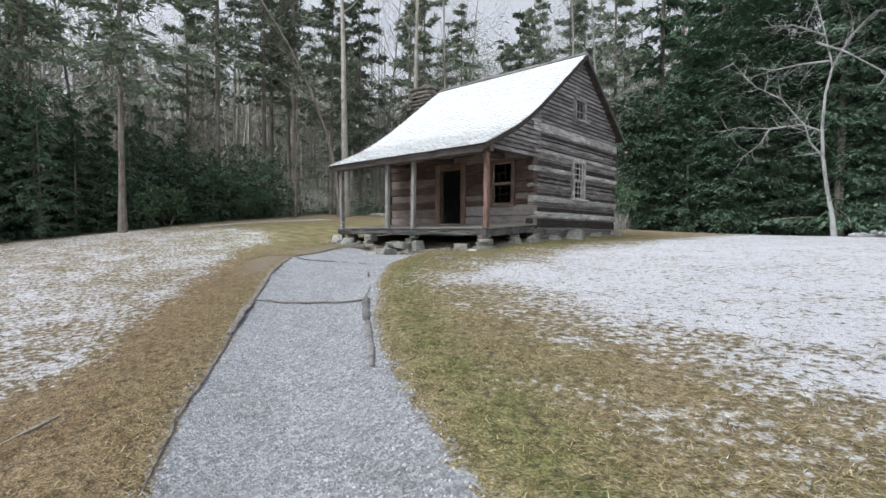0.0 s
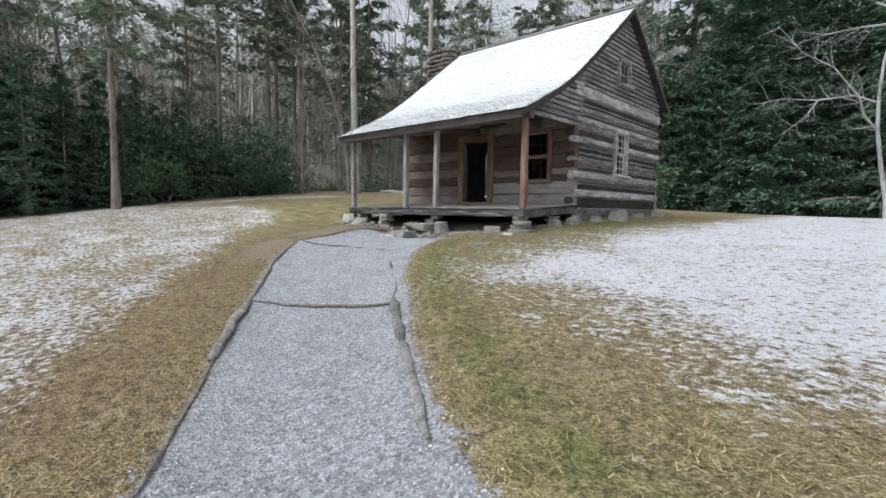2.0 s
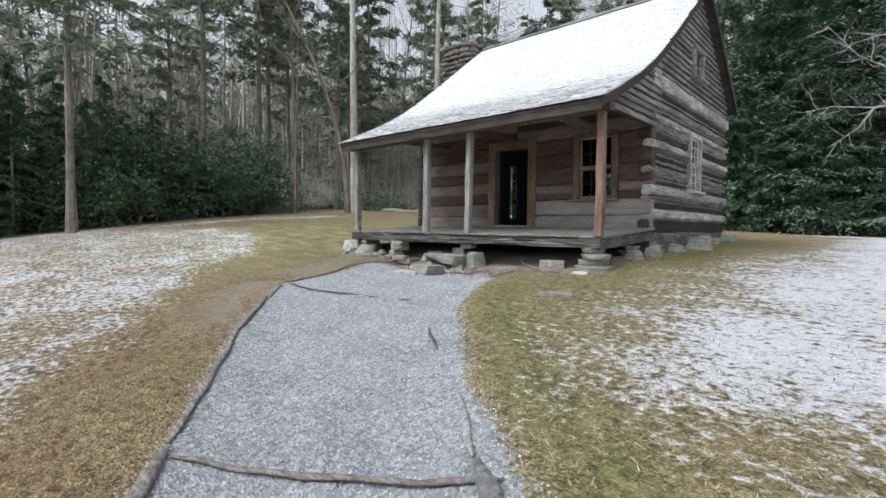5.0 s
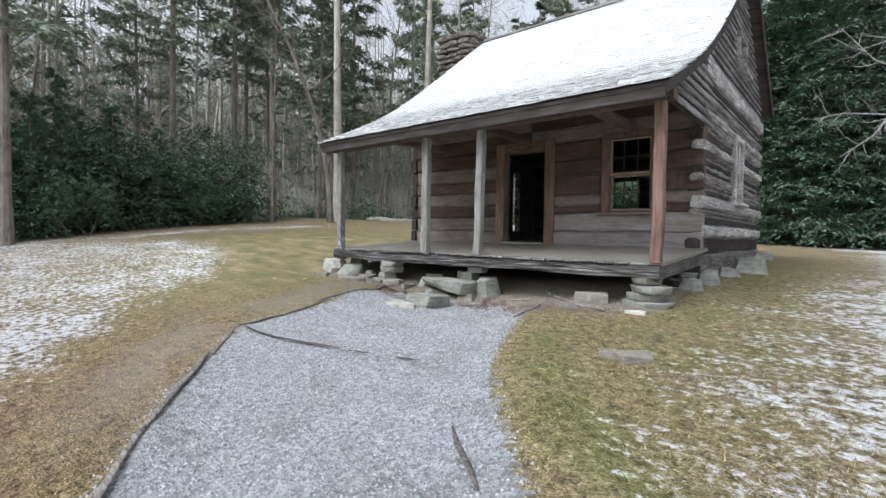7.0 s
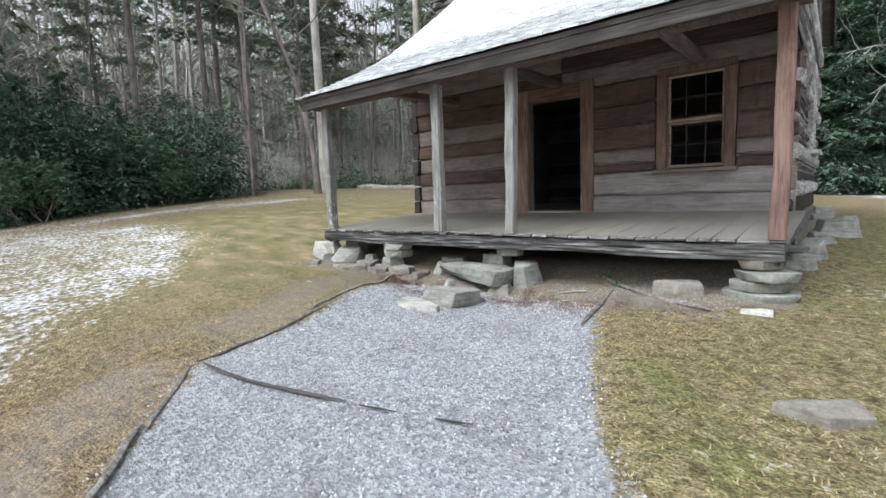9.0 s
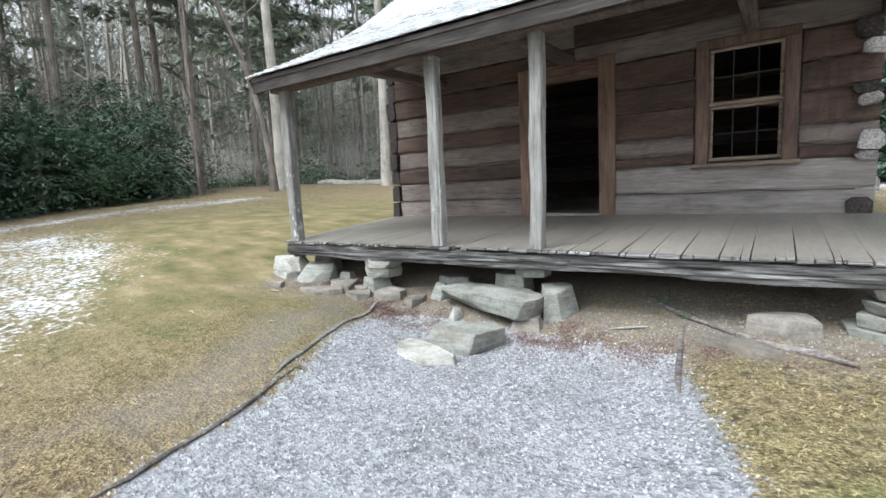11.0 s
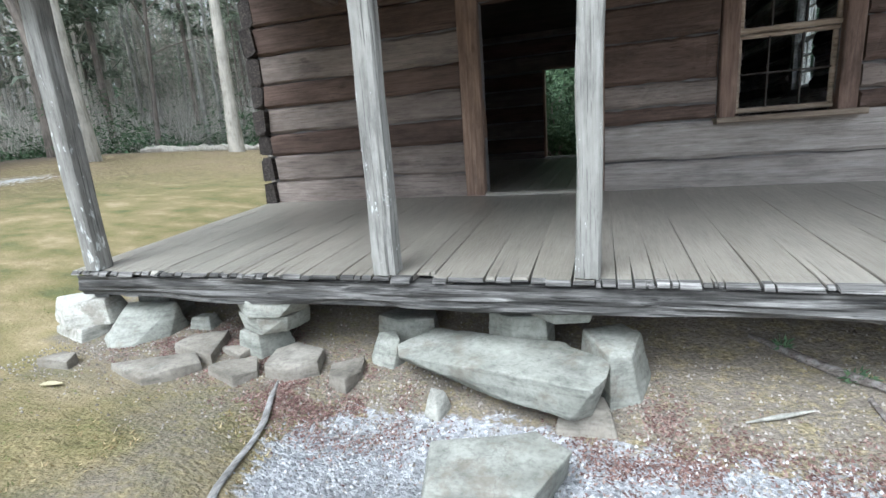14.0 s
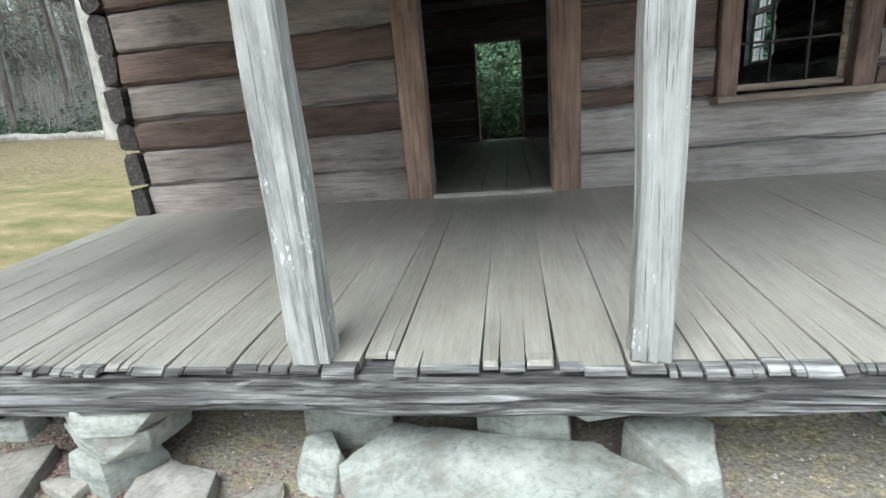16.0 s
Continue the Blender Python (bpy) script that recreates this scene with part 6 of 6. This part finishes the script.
def far_brush():
    """Thin leafless undergrowth between the far trunks, past counting."""
    n_b = 52000
    k = n_b // 2
    x = np.concatenate([nrng.uniform(-66, -31, k), nrng.uniform(-50, -13, n_b - k)])
    y = np.concatenate([nrng.uniform(-10, 34, k), nrng.uniform(30, 62, n_b - k)])
    z = ground_z(x, y) - 0.1
    h = nrng.uniform(0.8, 5.5, n_b) * nrng.uniform(0.5, 1.0, n_b)
    w = nrng.uniform(0.008, 0.024, n_b)
    a = nrng.uniform(0, 2 * np.pi, n_b)
    V = np.zeros((n_b, 4, 3))
    for i, (px, py) in enumerate(((1, 0), (-0.5, 0.87), (-0.5, -0.87))):
        V[:, i] = np.stack([x + px * w, y + py * w, z], -1)
    V[:, 3] = np.stack([x + np.cos(a) * h * 0.28, y + np.sin(a) * h * 0.28, z + h], -1)
    i = np.arange(n_b)[:, None] * 4
    F = np.concatenate([i + np.array([q]) for q in ([0, 1, 3], [1, 2, 3], [2, 0, 3])])
    d = bpy.data.meshes.new("far_brush")
    d.vertices.add(n_b * 4)
    d.vertices.foreach_set("co", V.ravel())
    d.loops.add(F.size)
    d.loops.foreach_set("vertex_index", F.ravel())
    d.polygons.add(len(F))
    d.polygons.foreach_set("loop_start", np.arange(len(F)) * 3)
    d.update(calc_edges=True)
    d.materials.append(TWIG)
    tagged(new("far_brush", d), "thin grey-brown leafless undergrowth in the woods", "brush", kind="stuff")


far_brush()


def canopy(name, n_b, mat, label, lo, seed, width):
    """Fine far boughs that close the view between the trunks, thinning out upwards."""
    r = np.random.default_rng(seed)
    a = r.uniform(math.radians(76), math.radians(200), n_b)
    d = r.uniform(44, 74, n_b)
    x, y = -6 + d * np.cos(a), 6 + d * np.sin(a)
    top = 23 - 9 * np.exp(-((a - 2.43) / 0.11) ** 2) - 4 * np.exp(-((a - 3.02) / 0.08) ** 2) + 2.0 * np.sin(a * 23)
    h = lo + (top - lo) * r.beta(1.0, 1.5, n_b)
    p = np.stack([x, y, ground_z(x, y) + h], -1)
    e = r.normal(0, 1, (n_b, 3)) * np.array([1, 1, 0.8])
    e /= np.linalg.norm(e, axis=1, keepdims=True)
    s = np.cross(e, r.normal(0, 1, (n_b, 3)))
    s /= np.linalg.norm(s, axis=1, keepdims=True)
    ln = r.uniform(0.5, 1.5, n_b)[:, None]
    w = r.uniform(0.5, 1.0, n_b)[:, None] * width
    V = np.stack([p + s * w, p - s * w, p + e * ln], 1)
    m = bpy.data.meshes.new(name)
    m.vertices.add(n_b * 3)
    m.vertices.foreach_set("co", V.ravel())
    m.loops.add(n_b * 3)
    m.loops.foreach_set("vertex_index", np.arange(n_b * 3))
    m.polygons.add(n_b)
    m.polygons.foreach_set("loop_start", np.arange(n_b) * 3)
    m.update(calc_edges=True)
    m.materials.append(mat)
    tagged(new(name, m), label, "woods", kind="stuff")


canopy("far_twigs", 170000, TWIG, "fine grey-brown leafless boughs of the far woods", 0.5, 3, 0.026)
canopy("far_boughs", 60000, PINE, "grey-green evergreen boughs of the far woods", 1.0, 4, 0.06)

# fallen logs at the back of the yard, and brush at the far edge
timber("fallen_log", [(-27.0, 22.0), (-24.5, 23.5), (-21.5, 25.0)], 0.16, 0.3, BARK_PALE, "long pale fallen log at the yard's edge", 31)
timber("fallen_log", [(-22.0, 24.2), (-19.5, 26.0)], 0.2, 0.3, BARK_GREY, "grey fallen log at the yard's edge", 32)
timber("fallen_log", [(-1.8, 31.0), (1.5, 31.6)], 0.14, 0.3, BARK_FROST, "frosted fallen trunk at the field's edge", 33)
timber("fallen_log", [(-1.0, 30.6), (0.6, 32.4)], 0.10, 0.8, BARK_FROST, "frosted fallen limb at the field's edge", 34)


# ---- small stuff on the ground ----
def scatter(n_try, keep, x0, x1, y0, y1):
    x, y = nrng.uniform(x0, x1, n_try), nrng.uniform(y0, y1, n_try)
    ok = keep(x, y)
    return x[ok], y[ok]


def blades(name, xs, ys, length, mat, label, flat=0.5, wide=1.0):
    n_b = len(xs)
    zs = lie(xs, ys)
    a = nrng.uniform(0, 2 * np.pi, n_b)
    ln = length * nrng.uniform(0.5, 1.3, n_b) * np.clip((xs + 13.5) / 10, 0.4, 1)
    up = nrng.uniform(0.15, 1.0, n_b) * flat
    w = nrng.uniform(0.0018, 0.0045, n_b) * wide
    dx, dy = np.cos(a), np.sin(a)
    V = np.zeros((n_b, 3, 3))
    V[:, 0] = np.stack([xs - dy * w, ys + dx * w, zs + 0.002], -1)
    V[:, 1] = np.stack([xs + dy * w, ys - dx * w, zs + 0.002], -1)
    V[:, 2] = np.stack([xs + dx * ln, ys + dy * ln, zs + ln * up * 0.8 + 0.006], -1)
    F = np.arange(n_b * 3).reshape(-1, 3)
    d = bpy.data.meshes.new(name)
    d.vertices.add(n_b * 3)
    d.vertices.foreach_set("co", V.ravel())
    d.loops.add(F.size)
    d.loops.foreach_set("vertex_index", F.ravel())
    d.polygons.add(len(F))
    d.polygons.foreach_set("loop_start", np.arange(len(F)) * 3)
    d.update(calc_edges=True)
    d.materials.append(mat)
    return tagged(new(name, d), label, "grass", kind="stuff")


def where(kind):
    def keep(x, y):
        g, fr, mo, so, li = masks(x, y)
        r = nrng.random(len(x))
        near = np.exp(-np.maximum(0, -signed(GRAVEL, x, y) - 1.0) / 3.0)
        clump = np.clip((0.6 * patches(x, y * 1.5, 7.0, 1) + 0.4 * patches(x, y * 1.4, 17.0, 2) - 0.36) * 5.0, 0.06, 1)
        grassy = (g < 0.55) & (so < 0.4) & (signed([(-14.4, 9.6), (-7.8, 9.6), (-7.4, 19), (-14.4, 19)], x, y) < 0)
        if kind == "frost":
            return grassy & (r < np.clip(fr * 2.5 - 1.35, 0, 1) * near * clump)
        if kind == "olive":
            return grassy & (r < mo * near * 1.1 * clump * (1 - fr * 0.7) * (1 - 0.8 * yard(x, y)))
        ru = russet(x, y)
        if kind == "russet":
            return grassy & (r < ru * near * clump * (1 - fr * 0.8))
        return grassy & (r < (1 - fr * 0.75) * near * (1 - 0.75 * mo) * (1 - 0.8 * ru) * clump * (1 - 0.8 * yard(x, y)))
    return keep


xs, ys = scatter(480000, where("straw"), -13, 2, 0, 10)
blades("dead_grass", xs, ys, 0.07, STRAW, "short matted straw-brown winter grass", 0.4, 1.25)
xs, ys = scatter(620000, where("frost"), -13, 3, 0, 11)
blades("frosted_grass", xs, ys, 0.026, FROST_BLADE, "short winter grass white with hoar frost", 0.5, 0.7)
xs, ys = scatter(240000, where("russet"), -13, 2, -1, 10)
blades("russet_grass", xs, ys, 0.06, RUSTY, "short reddish-brown dead turf beside the path", 0.4, 1.25)
xs, ys = scatter(520000, where("olive"), -18, 1, 1, 14)
blades("green_grass", xs, ys, 0.05, OLIVE, "short olive-green mossy grass", 0.45, 1.25)


def chips(name, xs, ys, size, mat, label, cat, tall=0.6):
    """Little broken stones bedded in the ground, uneven."""
    n_b = len(xs)
    zs = lie(xs, ys) - 0.001
    s = size * nrng.uniform(0.45, 1.25, n_b)
    a = nrng.uniform(0, 2 * np.pi, n_b)
    V = np.zeros((n_b, 5, 3))
    for k in range(4):
        t = a + k * np.pi / 2 + nrng.uniform(-0.4, 0.4, n_b)
        rr = s * nrng.uniform(0.6, 1.2, n_b)
        V[:, k] = np.stack([xs + np.cos(t) * rr, ys + np.sin(t) * rr, zs - s * nrng.uniform(0.0, 0.5, n_b) * tall], -1)
    V[:, 4] = np.stack([xs + s * nrng.uniform(-0.4, 0.4, n_b), ys + s * nrng.uniform(-0.4, 0.4, n_b), zs + s * nrng.uniform(0.5, 1.1, n_b) * tall + 0.006], -1)
    i = np.arange(n_b)[:, None] * 5
    F = np.concatenate([i + np.array([q]) for q in ([0, 1, 4], [1, 2, 4], [2, 3, 4], [3, 0, 4])])
    d = bpy.data.meshes.new(name)
    d.vertices.add(n_b * 5)
    d.vertices.foreach_set("co", V.ravel())
    d.loops.add(F.size)
    d.loops.foreach_set("vertex_index", F.ravel())
    d.polygons.add(len(F))
    d.polygons.foreach_set("loop_start", np.arange(len(F)) * 3)
    d.update(calc_edges=True)
    d.materials.append(mat)
    return tagged(new(name, d), label, cat, kind="stuff")


xs, ys = scatter(150000, lambda x, y: signed(GRAVEL, x, y) > nrng.exponential(0.07, len(x)) - 0.11, -12.3, 0.5, 0, 9.9)
chips("path_gravel", xs, ys, 0.0105, PEBBLE, "frost-grey crushed gravel on the path", "gravel")
xs, ys = scatter(30000, lambda x, y: nrng.random(len(x)) < 0.7 * np.exp(-np.abs(y - 10.1 + 0.25 * np.sin(x * 3)) / 0.35), -14.2, -8.2, 9.2, 11.2)
chips("soil_stones", xs, ys, 0.011, SOIL_STONE, "small stones and crumbs on bare soil", "gravel")
def leafy(x, y):
    """Leaves lie in drifts at both sides of the step."""
    drift = np.exp(-((x + 10.36) / 0.28) ** 2 - ((y - 9.84) / 0.2) ** 2) + np.exp(-((x + 12.02) / 0.4) ** 2 - ((y - 9.84) / 0.2) ** 2) + 0.6 * np.exp(-((x + 13.0) / 0.6) ** 2 - ((y - 10.15) / 0.25) ** 2) + 0.35 * np.exp(-((x + 9.3) / 0.8) ** 2 - ((y - 9.75) / 0.15) ** 2)
    return nrng.random(len(x)) < drift * np.clip(patches(x, y, 7.0, 9) * 2.2 - 0.5, 0.05, 1)


xs, ys = scatter(230000, leafy, -14.0, -8.4, 9.3, 10.7)
leaves_ob = blades("dead_leaves", xs, ys, 0.05, DEAD_LEAF, "reddish-brown dead leaves and needles on the soil", 0.3, 1.9)
leaves_ob["category"] = "leaf litter"



def seedling(x, y, seed):
    """A tuft of small leaves pushed up through the soil."""
    r = random.Random(seed)
    v, f = [], []
    base = Vector((x, y, float(lie(np.array([x]), np.array([y]))[0])))
    for _ in range(34):
        way = Vector((r.uniform(-1, 1), r.uniform(-1, 1), r.uniform(0.2, 1.2))).normalized()
        spray(r, base + way * r.uniform(0.0, 0.05), way, r.uniform(0.03, 0.06), v, f, 2, 0.0)
    tagged(part("seedling", (v, f), RHODO), "small bright green seedling in bare soil", "plant")


seedling(-9.38, 10.36, 5)
seedling(-9.62, 10.62, 6)


def fallen_leaf(x, y, turn, size):
    """One broad pale leaf, curled a little along its rib."""
    z = float(lie(np.array([x]), np.array([y]))[0]) + 0.012
    v, f = [], []
    for k in range(7):
        t = k / 6
        w = size * 0.42 * math.sin(math.pi * (0.08 + 0.88 * t)) ** 0.8
        for side, lift in ((-1, 0.012), (0, 0.0), (1, 0.012)):
            a, b = size * (t - 0.5) * 2, side * w
            v.append((x + a * math.cos(turn) - b * math.sin(turn), y + a * math.sin(turn) + b * math.cos(turn), z + lift + 0.006 * math.sin(t * 5)))
    for k in range(6):
        for j in range(2):
            q = k * 3 + j
            f.append((q, q + 1, q + 4, q + 3))
    tagged(part("fallen_leaf", (v, f), PALE_LEAF), "pale yellowish fallen leaf on the mossy yard", "leaf", "fallen leaves")


for x, y, turn, size in ((-13.62, 9.49, 0.5, 0.06), (-13.05, 8.75, 1.4, 0.035), (-12.75, 9.2, 2.4, 0.03), (-13.4, 8.4, 0.2, 0.03), (-12.45, 8.6, 1.0, 0.028)):
    fallen_leaf(x, y, turn, size)

# ---- shingles, laid course by course ----
def bare_butt(ob, each, upto=5):
    """The sawn lower end of a shingle carries no frost; its darker tone also paints the course's shadow line."""
    ob.data.materials.append(SHINGLE_EDGE)
    for i in range(0, upto, each):
        ob.data.polygons[i].material_index = 1


courses = []
y = EAVE_Y
while y < RIDGE_Y - 0.05:
    courses.append(y)
    slope = (roof_z(y + 0.05) - roof_z(y)) / 0.05
    y += 0.150 / math.hypot(1, slope)
rest = []
made = 0
for c, y in enumerate(courses):
    y2 = min(y + 0.2, RIDGE_Y)
    x = ROOF_X0 + (0.0 if c % 2 else -0.05)
    while x < ROOF_X1 - 0.01:
        w = rng.uniform(0.085, 0.155)
        xa, xb = max(x + 0.002, ROOF_X0), min(x + w - 0.002, ROOF_X1)
        x += w
        if xb - xa < 0.03:
            continue
        off = rng.uniform(-0.012, 0.012)
        ya = y - 0.012 + off
        za, zb = roof_z(ya) + 0.032 + rng.uniform(-0.003, 0.005), roof_z(y2) + 0.001
        v = [(xa, ya, za - 0.016), (xb, ya, za - 0.016 + rng.uniform(-0.002, 0.002)), (xb, ya + rng.uniform(-0.004, 0.004), za), (xa, ya, za), (xa, y2, zb - 0.012), (xb, y2, zb - 0.012), (xb, y2, zb), (xa, y2, zb)]
        sh = (v, [(0, 1, 2, 3), (3, 2, 6, 7), (0, 3, 7, 4), (1, 5, 6, 2), (0, 4, 5, 1)])
        if c < 6 and made < 300:
            bare_butt(part("shingle", sh, SHINGLE, roof), 5)
            made += 1
        else:
            rest.append(sh)
front_count = len(rest) * 5
for c in range(24):
    y = 18.45 - c * 0.13
    for k in range(22):
        wb = (ROOF_X1 - ROOF_X0) / 22
        xa = ROOF_X0 + k * wb
        rest.append(([(xa, y, roof_z(y) + 0.02), (xa + wb - 0.01, y, roof_z(y) + 0.02), (xa + wb - 0.01, y - 0.16, roof_z(y - 0.16) + 0.004), (xa, y - 0.16, roof_z(y - 0.16) + 0.004), (xa, y, roof_z(y)), (xa + wb - 0.01, y, roof_z(y))], [(0, 1, 2, 3), (4, 5, 1, 0)]))
rest_ob = part("shingle_layer", join(*rest), SHINGLE, roof)
bare_butt(rest_ob, 5, front_count)
rest_ob["kind"] = "stuff"
